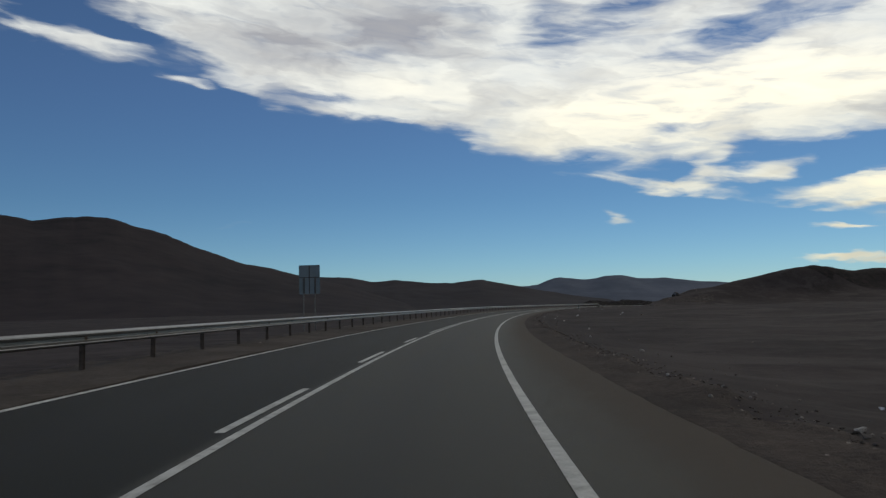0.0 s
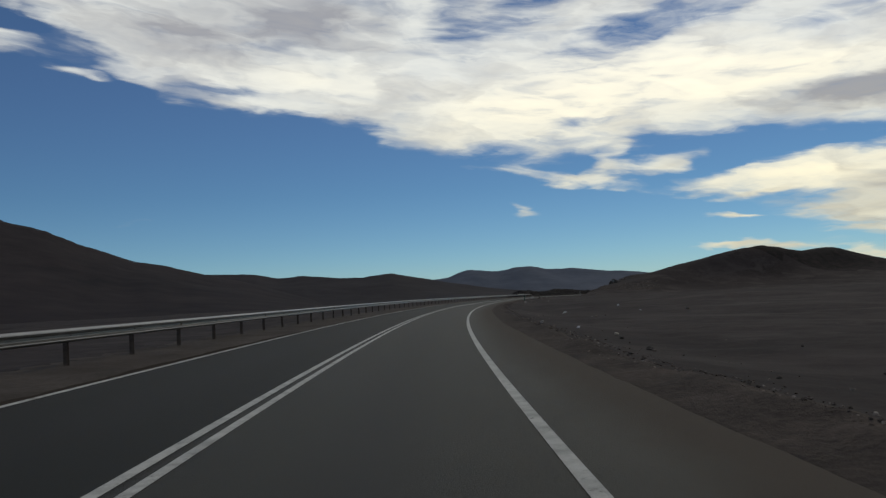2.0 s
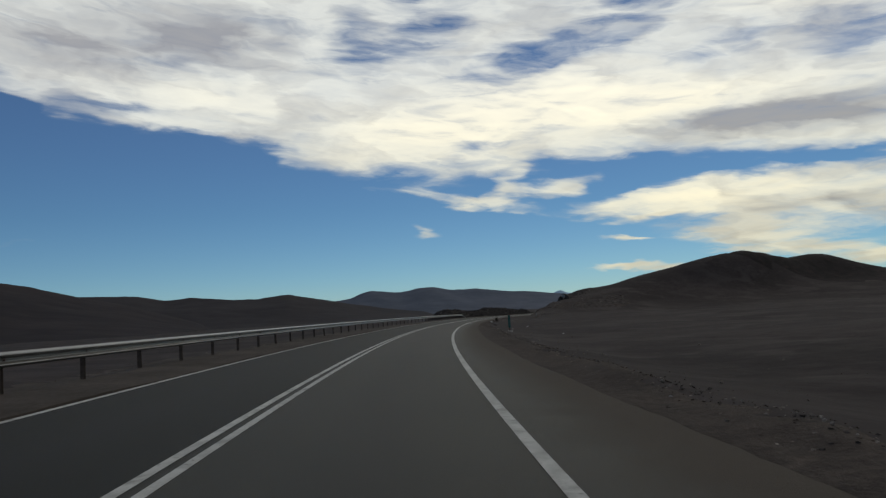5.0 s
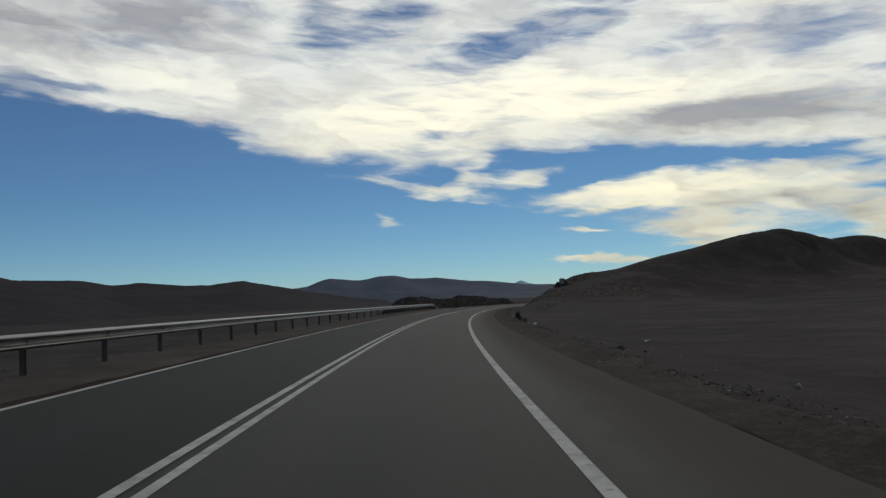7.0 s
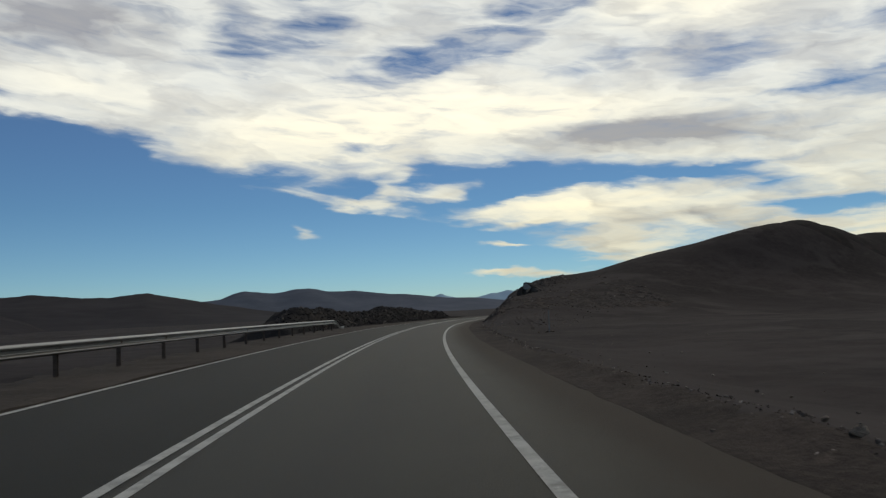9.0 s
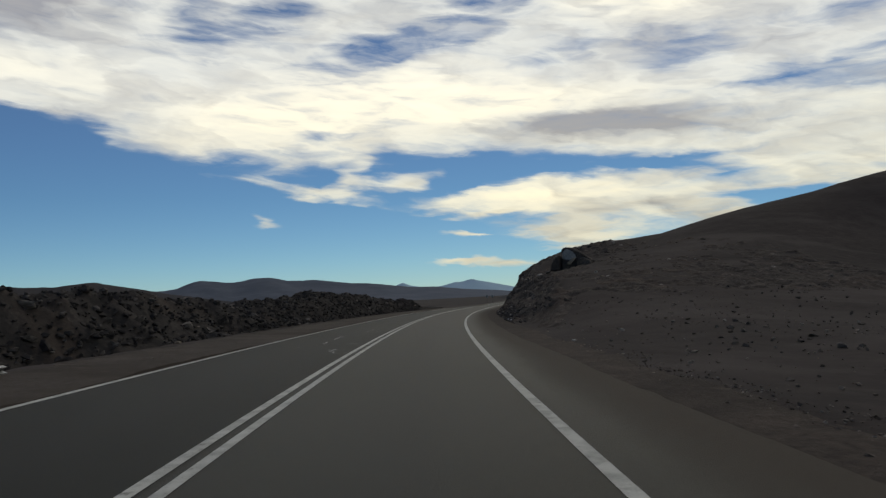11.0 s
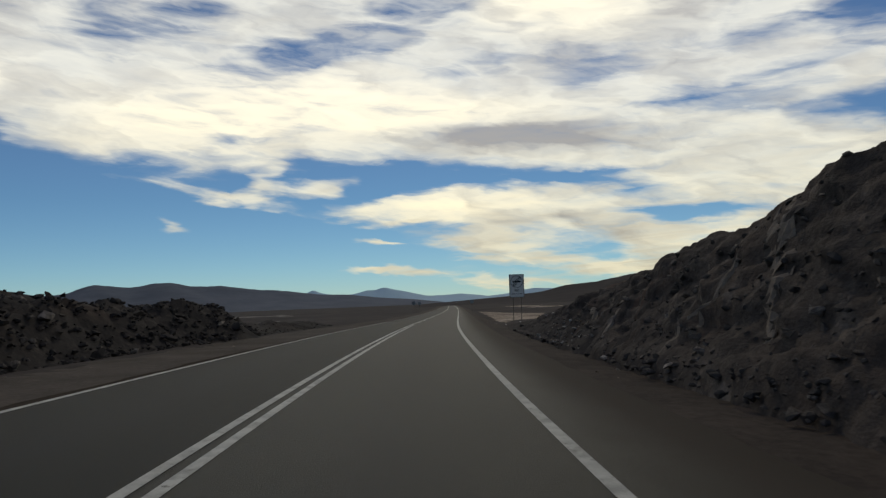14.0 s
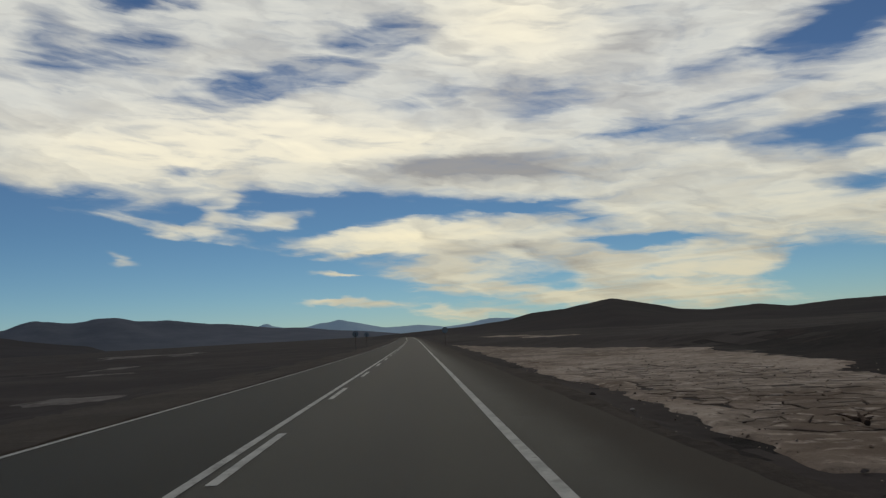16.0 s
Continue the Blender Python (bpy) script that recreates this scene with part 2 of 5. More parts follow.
def asphalt_material():
    """Worn asphalt: paler wheel tracks, a left lane painted darker for lack of sun sheen, and dust blown in from both
    edges. The UV map holds metres across and along.
    """
    m = material("asphalt", [(0.25, (0.0252, 0.0243, 0.0172)), (0.75, (0.0366, 0.0350, 0.0256))], 0.35, 0.70, 0.45, 60, (90, 0.5), spec=0.24, stains=[(0.12, 0.5, 0.75, (0.0351, 0.0328, 0.0273))])
    nt = m.node_tree
    b = nt.nodes["Principled BSDF"]
    col = b.inputs["Base Color"].links[0].from_socket
    uv = nt.nodes.new("ShaderNodeTexCoord").outputs["UV"]
    sep = nt.nodes.new("ShaderNodeSeparateXYZ")
    nt.links.new(uv, sep.inputs[0])
    across = sep.outputs[0]
    long = nt.nodes.new("ShaderNodeMapping")
    long.inputs["Scale"].default_value = (1.0, 0.05, 1)
    nt.links.new(uv, long.inputs[0])
    streaks = node_noise(nt, long.outputs[0], 1.6, 5, 0.6, 0.2).outputs["Fac"]
    col = node_mix(nt, node_ramp(nt, streaks, [(0.35, 0.0), (0.68, 0.55)]), col, (0.0281, 0.0265, 0.0226))
    # left lane painted darker and duller, in place of the sheen it lacks
    dim_lane = node_ramp(nt, node_math(nt, "ADD", node_math(nt, "MULTIPLY", across, 0.5), 0.5), [(0.46, 0.85), (0.5, 0.0)])
    col = node_mix(nt, dim_lane, col, (0.0112, 0.0112, 0.0080))
    middle = node_math(nt, "ABSOLUTE", node_math(nt, "SUBTRACT", node_math(nt, "ABSOLUTE", across), 1.8))
    oil = node_math(nt, "MULTIPLY", node_ramp(nt, middle, [(0.1, 0.7), (0.75, 0.0)]), node_math(nt, "ADD", streaks, 0.1))
    col = node_mix(nt, oil, col, (0.020, 0.019, 0.017))
    grit = node_math(nt, "ADD", node_math(nt, "MULTIPLY", node_noise(nt, uv, 1.1, 6, 0.7).outputs["Fac"], 1.5), node_math(nt, "MULTIPLY", node_noise(nt, long.outputs[0], 0.9, 4, 0.6).outputs["Fac"], 1.0))
    edge_r = node_math(nt, "DIVIDE", node_math(nt, "SUBTRACT", across, 3.95), 0.8)
    edge_l = node_math(nt, "DIVIDE", node_math(nt, "SUBTRACT", -3.42, across), 0.14)
    dust = node_math(nt, "ADD", node_math(nt, "MAXIMUM", edge_r, edge_l), node_math(nt, "SUBTRACT", grit, 1.0))
    dust = node_ramp(nt, node_math(nt, "MULTIPLY", dust, 0.5), [(0.05, 0.0), (0.62, 0.9)])
    col = node_mix(nt, dust, col, (0.068, 0.0575, 0.048))
    nt.links.new(col, b.inputs["Base Color"])
    dull = node_math(nt, "ADD", node_math(nt, "MULTIPLY", dust, 0.7), node_math(nt, "MULTIPLY", dim_lane, 0.45))
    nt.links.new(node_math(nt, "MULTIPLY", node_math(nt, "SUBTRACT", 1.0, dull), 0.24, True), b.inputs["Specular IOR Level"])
    nt.links.new(node_math(nt, "ADD", node_math(nt, "MULTIPLY", dust, 0.2), 0.70), b.inputs["Roughness"])
    return m


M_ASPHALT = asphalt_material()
M_PAINT = material("road_paint", [(0.3, (0.330, 0.330, 0.308)), (0.6, (0.535, 0.535, 0.500))], 3.0, 0.7, 0.3, 60, (40, 0.6), stains=[(2.2, 0.56, 0.75, (0.23, 0.225, 0.205)), (9.0, 0.62, 0.72, (0.14, 0.135, 0.12))])
M_DIRT = material("desert_dirt", [(0.3, (0.0262, 0.0220, 0.0216)), (0.7, (0.0565, 0.0460, 0.0435))], 0.05, 0.95, 0.55, 2.5, (1.1, 0.7), stains=[(0.13, 0.5, 0.62, (0.0600, 0.0500, 0.0477)), (0.5, 0.6, 0.8, (0.0694, 0.0569, 0.0545)), (0.02, 0.5, 0.7, (0.0329, 0.0275, 0.0278))])
M_SCREE = material("hillside_scree", [(0.3, (0.0130, 0.0113, 0.0115)), (0.7, (0.0280, 0.0236, 0.0232))], 0.25, 0.95, 0.8, 5, (2.2, 0.9), stains=[(0.35, 0.52, 0.66, (0.0340, 0.0252, 0.0240)), (1.1, 0.6, 0.75, (0.048, 0.0420, 0.0405))])
M_GRAVEL = material("gravel", [(0.3, (0.055, 0.0472, 0.0412)), (0.7, (0.098, 0.084, 0.073))], 0.4, 0.95, 0.6, 18, (9, 0.9), stains=[(0.15, 0.5, 0.7, (0.052, 0.042, 0.035)), (1.3, 0.6, 0.75, (0.105, 0.088, 0.075))])
M_VERGE = material("dark_gravel", [(0.3, (0.047, 0.039, 0.0345)), (0.7, (0.088, 0.0715, 0.061))], 0.6, 0.95, 0.8, 14, (7, 1.0), stains=[(0.3, 0.5, 0.7, (0.042, 0.036, 0.032)), (1.3, 0.6, 0.75, (0.108, 0.087, 0.073))])
M_ROCK = material("dark_rock", [(0.3, (0.047, 0.0405, 0.0372)), (0.6, (0.079, 0.0668, 0.0592)), (0.85, (0.148, 0.124, 0.107))], 0.9, 0.92, 0.9, 2.2, (5.5, 1.0), stains=[(0.25, 0.50, 0.75, (0.088, 0.066, 0.054)), (0.7, 0.62, 0.76, (0.18, 0.155, 0.136)), (2.5, 0.62, 0.74, (0.037, 0.034, 0.032))], relief=0.16)
M_MOUND = material("dark_basalt", [(0.3, (0.024, 0.0225, 0.0225)), (0.6, (0.038, 0.034, 0.0325)), (0.85, (0.070, 0.060, 0.054))], 0.9, 0.92, 0.9, 2.2, (4.5, 0.8), stains=[(0.25, 0.55, 0.8, (0.056, 0.043, 0.036)), (0.8, 0.66, 0.8, (0.092, 0.081, 0.072))], relief=0.14)
M_BANK = material("stony_bank", [(0.25, (0.034, 0.0300, 0.0290)), (0.6, (0.058, 0.0500, 0.0470)), (0.9, (0.130, 0.113, 0.103))], 1.6, 0.94, 0.9, 7, (5, 0.9), stains=[(0.35, 0.5, 0.7, (0.026, 0.0230, 0.0225)), (0.9, 0.58, 0.72, (0.085, 0.060, 0.050))])
M_STONE = material("loose_rock", [(0.2, (0.072, 0.060, 0.052)), (0.65, (0.112, 0.094, 0.079)), (0.97, (0.26, 0.225, 0.19))], 1.2, 0.92, 0.8, 9, (6, 0.5), island=0.55, obj_random=0.5)
M_WINDROW = material("graded_gravel", [(0.2, (0.080, 0.066, 0.057)), (0.65, (0.125, 0.102, 0.087)), (0.97, (0.36, 0.315, 0.275))], 1.2, 0.92, 0.8, 9, (6, 0.5), island=0.85)
M_CUT_STONE = material("fallen_rock", [(0.2, (0.072, 0.064, 0.059)), (0.65, (0.145, 0.126, 0.112)), (0.97, (0.40, 0.352, 0.312))], 1.2, 0.92, 0.8, 9, (6, 0.5), island=0.6, obj_random=0.6)
M_MOUND_STONE = material("loose_basalt", [(0.2, (0.031, 0.0285, 0.0285)), (0.65, (0.056, 0.050, 0.0475)), (0.97, (0.20, 0.176, 0.158))], 1.2, 0.92, 0.8, 9, (6, 0.5), island=0.5, obj_random=0.5)
M_PALE = material("pale_rock", [(0.3, (0.1521, 0.1263, 0.1035)), (0.7, (0.2691, 0.2225, 0.1800))], 1.5, 0.9, 0.8, 8, (7, 0.5), obj_random=0.3)
M_FRESH = material("freshly_split_rock", [(0.3, (0.3672, 0.3400, 0.3128)), (0.7, (0.5184, 0.4700, 0.4232))], 1.5, 0.85, 0.6, 8, (6, 0.5), obj_random=0.2)
M_SALT = material("dry_mud_crust", [(0.3, (0.215, 0.174, 0.139)), (0.7, (0.425, 0.350, 0.285))], 0.22, 0.95, 0.9, 7, (1.6, 1.0), stains=[(0.13, 0.48, 0.64, (0.165, 0.124, 0.094)), (0.5, 0.55, 0.72, (0.140, 0.108, 0.084)), (1.6, 0.55, 0.7, (0.48, 0.405, 0.335)), (4.0, 0.58, 0.7, (0.125, 0.098, 0.078))], island=0.2, obj_random=0.3)
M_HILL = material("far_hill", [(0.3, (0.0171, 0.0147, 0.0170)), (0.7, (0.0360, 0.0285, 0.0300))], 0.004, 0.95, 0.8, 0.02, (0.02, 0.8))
# the hill colour again, paler and bluer: slight haze mixed into it
M_HILL_HAZE = material("haze_tinted_hill", [(0.3, (0.0234, 0.0214, 0.0250)), (0.7, (0.0396, 0.0353, 0.0390))], 0.003, 0.95, 0.6, 0.02, (0.015, 0.8))
# aerial haze over the far range is put into this blue-grey base colour
M_BLUE_HAZE = material("haze_tinted_mountain", [(0.3, (0.075, 0.090, 0.120)), (0.7, (0.105, 0.120, 0.155))], 0.002, 0.95, 0.0, None, (0.008, 0.8))
# farthest peaks: thick haze painted in as a pale blue base colour
M_BLUE_HAZE2 = material("haze_painted_mountain", [(0.3, (0.38, 0.52, 0.63)), (0.7, (0.44, 0.58, 0.69))], 0.002, 0.95, 0.0, None, (0.008, 0.6))
M_STEEL = material("galvanised_steel", [(0.3, (0.105, 0.105, 0.107)), (0.7, (0.165, 0.165, 0.163))], 2.0, 0.34, 0.05, 20, (14, 0.5), metal=0.92, spec=0.5)
M_POST = material("rusty_steel", [(0.3, (0.060, 0.048, 0.042)), (0.7, (0.13, 0.10, 0.085))], 4.0, 0.8, 0.3, 30, (25, 0.5), metal=0.2)
M_SIGNBACK = material("sign_back", [(0.3, (0.19, 0.22, 0.24)), (0.7, (0.26, 0.285, 0.30))], 1.5, 0.6, 0.1, 30, (20, 0.3), metal=0.3)
M_SIGNFACE = material("sign_face", [(0.3, (0.58, 0.58, 0.56)), (0.7, (0.70, 0.70, 0.68))], 1.5, 0.6, 0.05, 30, (12, 0.3))
M_BLACK = material("black_paint", [(0.3, (0.02, 0.02, 0.02)), (0.7, (0.035, 0.035, 0.035))], 3.0, 0.6, 0.0)
M_SHRUB = material("dry_shrub", [(0.3, (0.014, 0.014, 0.011)), (0.7, (0.036, 0.033, 0.023))], 4.0, 0.9, 0.0, island=0.6)
M_LITTER = material("white_litter", [(0.3, (0.65, 0.65, 0.65)), (0.7, (0.8, 0.8, 0.8))], 5.0, 0.6, 0.2, 20)
M_SCUFF = material("chalky_scuff", [(0.3, (0.24, 0.24, 0.23)), (0.7, (0.46, 0.46, 0.44))], 6.0, 0.9, 0.2, 40)


# ---- helpers of the place ----
def hash2(ix, iy, seed):
    n = (ix * 374761393 + iy * 668265263 + seed * 974634781) & 0xFFFFFFFF
    n = ((n ^ (n >> 13)) * 1274126177) & 0xFFFFFFFF
    return ((n ^ (n >> 16)) & 0xFFFF) / 65535.0


def vnoise(x, y, seed=0):
    x, y = np.asarray(x, float), np.asarray(y, float)
    ix, iy = np.floor(x).astype(np.int64), np.floor(y).astype(np.int64)
    u, v = x - ix, y - iy
    u, v = u * u * u * (u * (u * 6 - 15) + 10), v * v * v * (v * (v * 6 - 15) + 10)
    a, b = hash2(ix, iy, seed), hash2(ix + 1, iy, seed)
    c, d = hash2(ix, iy + 1, seed), hash2(ix + 1, iy + 1, seed)
    return (a * (1 - u) + b * u) * (1 - v) + (c * (1 - u) + d * u) * v - 0.5


def fbm(x, y, octaves=4, seed=0, gain=0.5):
    total, amp = 0.0, 1.0
    for k in range(octaves):
        total = total + amp * vnoise(np.asarray(x) * 2.03 ** k + 17.3 * k, np.asarray(y) * 2.03 ** k - 9.1 * k, seed + k)
        amp *= gain
    return total


def facets(x, y, seed=0):
    """Blocky relief: each cell of a jittered grid is a tilted plane. About -0.5 to 0.5."""
    ix, iy = np.floor(x).astype(np.int64), np.floor(y).astype(np.int64)
    best, val = np.full(np.shape(x), 9.0), np.zeros(np.shape(x))
    for ox in (-1, 0, 1):
        for oy in (-1, 0, 1):
            cx, cy = ix + ox + hash2(ix + ox, iy + oy, seed), iy + oy + hash2(ix + ox, iy + oy, seed + 1)
            d = (x - cx) ** 2 + (y - cy) ** 2
            h = hash2(ix + ox, iy + oy, seed + 2) - 0.5 + (x - cx) * (hash2(ix + ox, iy + oy, seed + 3) - 0.5) * 1.2 + (y - cy) * (hash2(ix + ox, iy + oy, seed + 4) - 0.5) * 1.2
            val = np.where(d < best, h, val)
            best = np.minimum(d, best)
    return val


def cobbles(x, y, seed=0):
    """Rounded blocks of uneven height with creases between them. About -0.6 to 0.5."""
    ix, iy = np.floor(x).astype(np.int64), np.floor(y).astype(np.int64)
    best, val = np.full(np.shape(x), 9.0), np.zeros(np.shape(x))
    for ox in (-1, 0, 1):
        for oy in (-1, 0, 1):
            d = (x - ix - ox - hash2(ix + ox, iy + oy, seed)) ** 2 + (y - iy - oy - hash2(ix + ox, iy + oy, seed + 1)) ** 2
            val = np.where(d < best, hash2(ix + ox, iy + oy, seed + 2) - 0.5, val)
            best = np.minimum(d, best)
    return 0.55 * val + 0.25 - np.minimum(best, 1.0) * 0.85


def smooth(x, a, b):
    u = np.clip((np.asarray(x, float) - a) / (b - a), 0, 1)
    return u * u * (3 - 2 * u)


def mesh_of(name, verts, faces, mat, soft=False):
    me = bpy.data.meshes.new(name)
    me.from_pydata([tuple(v) for v in np.asarray(verts, float).tolist()], [], [tuple(f) for f in np.asarray(faces).tolist()] if not isinstance(faces, list) else faces)
    me.materials.append(mat)
    if soft:
        me.polygons.foreach_set("use_smooth", [True] * len(me.polygons))
    me.update()
    return me


def grid_faces(rows, cols, keep=None):
    i = np.arange(rows - 1)[:, None] * cols + np.arange(cols - 1)[None, :]
    q = np.stack([i, i + 1, i + cols + 1, i + cols], -1).reshape(-1, 4)
    return q if keep is None else q[keep]


def part(name, bm, mat, parent, label=""):
    """Links a bmesh, or a mesh, as one object under a thing."""
    if isinstance(bm, bmesh.types.BMesh):
        me = bpy.data.meshes.new(name)
        bm.to_mesh(me)
        bm.free()
        me.materials.append(mat)
    else:
        me = bm
    ob = new(name, me)
    ob.parent = parent
    if label:
        ob["label"] = label
    return ob


def thing(name, m, label, category, group="", kind=""):
    e = new(name)
    e.matrix_world = m
    return tagged(e, label, category, group, kind)


def box(bm, x0, x1, y0, y1, z0, z1, bevel=0.0):
    got = bmesh.ops.create_cube(bm, size=1.0)
    for v in got["verts"]:
        v.co = Vector(((x0 + x1) / 2 + v.co.x * (x1 - x0), (y0 + y1) / 2 + v.co.y * (y1 - y0), (z0 + z1) / 2 + v.co.z * (z1 - z0)))
    if bevel:
        edges = list({e for v in got["verts"] for e in v.link_edges})
        bmesh.ops.bevel(bm, geom=edges, offset=bevel, segments=1, affect="EDGES")
    return bm


# ---- the road's line: curvature, gradient and crossfall along it ----
KNOTS = np.array([-42, 0, 42, 84, 126, 168, 210, 252, 294, 336, 378, 420, 462, 546, 630, 840, 1260.0])
BEND = np.array([-0.3226, -0.2228, -0.1244, -0.1326, -0.134, -0.1429, -0.1212, -0.1516, -0.1237, -0.1195, -0.1571, -0.0624, 0.001, 0.0032, 0.0072, 0.0024, -0.0])
RISE = np.array([-0.081, -0.04, -0.05, 0.223, 0.228, 0.058, 0.007, -0.121, -0.258, -0.476, -0.311, -0.478, -0.529, -0.187, 0.07, 0.079, 0.023])
FALL = np.array([1.53, 1.71, 2.77, 2.75, 2.83, 2.85, 2.83, 2.67, 3.48, 3.5, 3.74, 2.52, -0.4, -0.38, -0.08, 0.14, 0.25])
STEP = 0.525
ALONG = -20 * 1.05 + STEP * np.arange(-120, 2440)


def spread(k):
    y, w = np.interp(ALONG, KNOTS, k), np.hanning(61)
    return np.convolve(np.pad(y, 30, "edge"), w / w.sum(), "valid")


START = int(round((0 - ALONG[0]) / STEP))
TURN = np.cumsum(spread(BEND) / 100) * STEP
TURN += -0.00730 - TURN[START]
RX, RY, RZ = (np.cumsum(a) * STEP for a in (-np.sin(TURN), np.cos(TURN), spread(RISE) / 100))
RX, RY, RZ = RX - RX[START], RY - RY[START], RZ - RZ[START]
CROSS, CROWN = spread(FALL) / 100, np.interp(ALONG, [304.5, 367.5], [-1.64, 0.52]) / 100


def road_xyz(s, lat, dz=0.0):
    s, lat = np.broadcast_arrays(np.asarray(s, float), np.asarray(lat, float))
    th, x, y, z, b, c = (np.interp(s, ALONG, a) for a in (TURN, RX, RY, RZ, CROSS, CROWN))
    flat = np.clip(lat, -7, 7)
    return np.stack([x + np.cos(th) * lat, y + np.sin(th) * lat, z - b * flat - c * np.abs(flat) + dz], -1)


def road_sl(x, y):
    """Distance along the road and sideways from its middle line, of points in the plan."""
    x, y = np.ravel(x), np.ravel(y)
    s, lat = np.empty(len(x)), np.empty(len(x))
    qx, qy, qs, qt = RX[::4], RY[::4], ALONG[::4], TURN[::4]
    for a in range(0, len(x), 4000):
        xx, yy = x[a:a + 4000], y[a:a + 4000]
        k = ((qx[None] - xx[:, None]) ** 2 + (qy[None] - yy[:, None]) ** 2).argmin(1)
        dx, dy, th = xx - qx[k], yy - qy[k], qt[k]
        s[a:a + 4000] = qs[k] - np.sin(th) * dx + np.cos(th) * dy
        lat[a:a + 4000] = np.cos(th) * dx + np.sin(th) * dy
    return s, lat


def on_road(s, lat, dz=0.0):
    """A pose on the road's surface: y along the road, z up."""
    x, y, z = road_xyz(s, lat, dz)
    return pose(x, y, z, 0, 0, math.degrees(np.interp(s, ALONG, TURN)))


ASPHALT_L, ASPHALT_R = -3.95, 5.3
# knolls of the hill beside the road: x, y, height, two radii, turn
KNOLLS = [(173.3, 346.1, 9.28, 17.7, 7.2, 0.17), (205.2, 355.3, 5.28, 13.2, 8.0, -0.58), (128.8, 345.0, 5.76, 29.4, 14.6, 0.52), (231.3, 356.5, 7.20, 29.6, 31.5, -0.60), (149.0, 350.0, 4.79, 14.1, 22.3, 0.85), (190.4, 369.7, 4.94, 32.5, 26.3, -2.17), (116.8, 358.5, 2.04, 5.2, 5.5, 1.31)]

for ks, kl, kh, ka, kb in ((381.0, 17.0, 0.45, 3.5, 5.0), (389.3, 10.4, 0.22, 3.0, 2.4), (397.6, 10.6, 0.36, 3.0, 2.5), (405.5, 10.7, 0.19, 3.0, 2.6)):
    kx, ky, kz = road_xyz(ks, kl)
    KNOLLS.append((float(kx), float(ky), kh, ka, kb, float(np.interp(ks, ALONG, TURN))))


def knolls(x, y):
    z = 0.0
    for kx, ky, h, a, b, r in KNOLLS:
        dx, dy, c, s = x - kx, y - ky, math.cos(r), math.sin(r)
        z = z + h * np.exp(-np.minimum(((c * dx + s * dy) / a) ** 2 + ((-s * dx + c * dy) / b) ** 2, 99) / 2)
    return z


def cut_slope(s):
    return 0.673 * np.interp(s, [345, 385, 392, 398, 404, 411, 416, 424], [0.95, 1.85, 1.85, 1.66, 1.62, 1.45, 0.95, 0.65])


def cut_line(s, lat, rz):
    """The face cut into the hill: height over the plan."""
    return rz - 0.1 + np.maximum(0, lat - 6.3 - 0.5 * smooth(s, 398, 408) * (fbm(s / 2.6, lat * 0.4, 3, 181) + 0.3)) * cut_slope(s)


def mud_depth(s, lat):
    """How far within the dried-out pond a place lies; below zero outside."""
    far = np.interp(s, [443, 445, 451, 465, 480, 490, 505, 529, 560, 580], [8.6, 10.3, 13.4, 20.5, 22.5, 24, 18.4, 12.7, 9, 8])
    near = np.interp(s, [443, 453, 461, 468, 484], [7.2, 7.75, 8.0, 7.45, 7.8])
    return near, far, np.minimum(np.minimum(s - 443.5, 576 - s), np.minimum((lat - near) * 4, far - lat))


MUD_Z = -1.2


def terrain(x, y, s=None, lat=None):
    x, y = np.asarray(x, float), np.asarray(y, float)
    if s is None:
        s, lat = road_sl(x, y)
        s, lat = s.reshape(x.shape), lat.reshape(x.shape)
    rz = np.interp(s, ALONG, RZ)
    right = smooth(lat, -2, 2)
    base = (-0.5 - 0.25 * smooth(s, 405, 430)) * right + (-1.1 - 0.2 * smooth(s, 405, 445)) * (1 - right)
    away = smooth(np.abs(lat), 8, 40)
    z = base + knolls(x, y) + away * (0.9 * fbm(x / 38, y / 38, 4, 5) + 0.10 * fbm(x / 9, y / 9, 3, 8)) + 0.10 * fbm(x / 2.3, y / 2.3, 3, 3)
    z = z + smooth(np.hypot(x - 60, y - 200), 700, 2500) * 3.0 * fbm(x / 400, y / 400, 3, 12)
    # the cut, and the shoulders down from the road's edge
    z = np.where((lat > 5) & (lat < 60), np.minimum(z, cut_line(s, lat, rz) - 0.15), z)
    side = road_xyz(s, np.clip(lat, -6.6, 6.0))[..., 2] - 0.02 + 0.05 * fbm(x / 0.7, y / 0.7, 3, 21) * smooth(np.abs(lat), 4.2, 6)
    out = np.where(lat > 0, smooth(lat, 5.9, np.interp(s, [415, 432], [10.5, 8.0])), smooth(-lat, 6.8, 11.5))
    z = side * (1 - out) + z * out
    z = z + 0.15 * np.exp(-((lat - 6.3) / 0.5) ** 2) * (0.6 + 1.2 * fbm(s / 3.0, lat, 3, 25)) * (1 - smooth(s, 290, 315))
    bowl = np.where(lat > 5.4, 1 - smooth(-mud_depth(s, lat)[2], 1.2, 9), 0)
    z = z * (1 - bowl) + (MUD_Z - 0.035 + 0.04 * fbm(x / 0.8, y / 0.8, 2, 79)) * bowl
    pad = 1 - smooth(np.hypot(s - 438.2, lat - 7.95), 1.1, 2.6)
    z = z * (1 - pad) - 0.74 * pad
    inside = (lat > ASPHALT_L - 0.15) & (lat < ASPHALT_R + 0.15)
    return np.where(inside, road_xyz(s, lat)[..., 2] - 0.12, z)


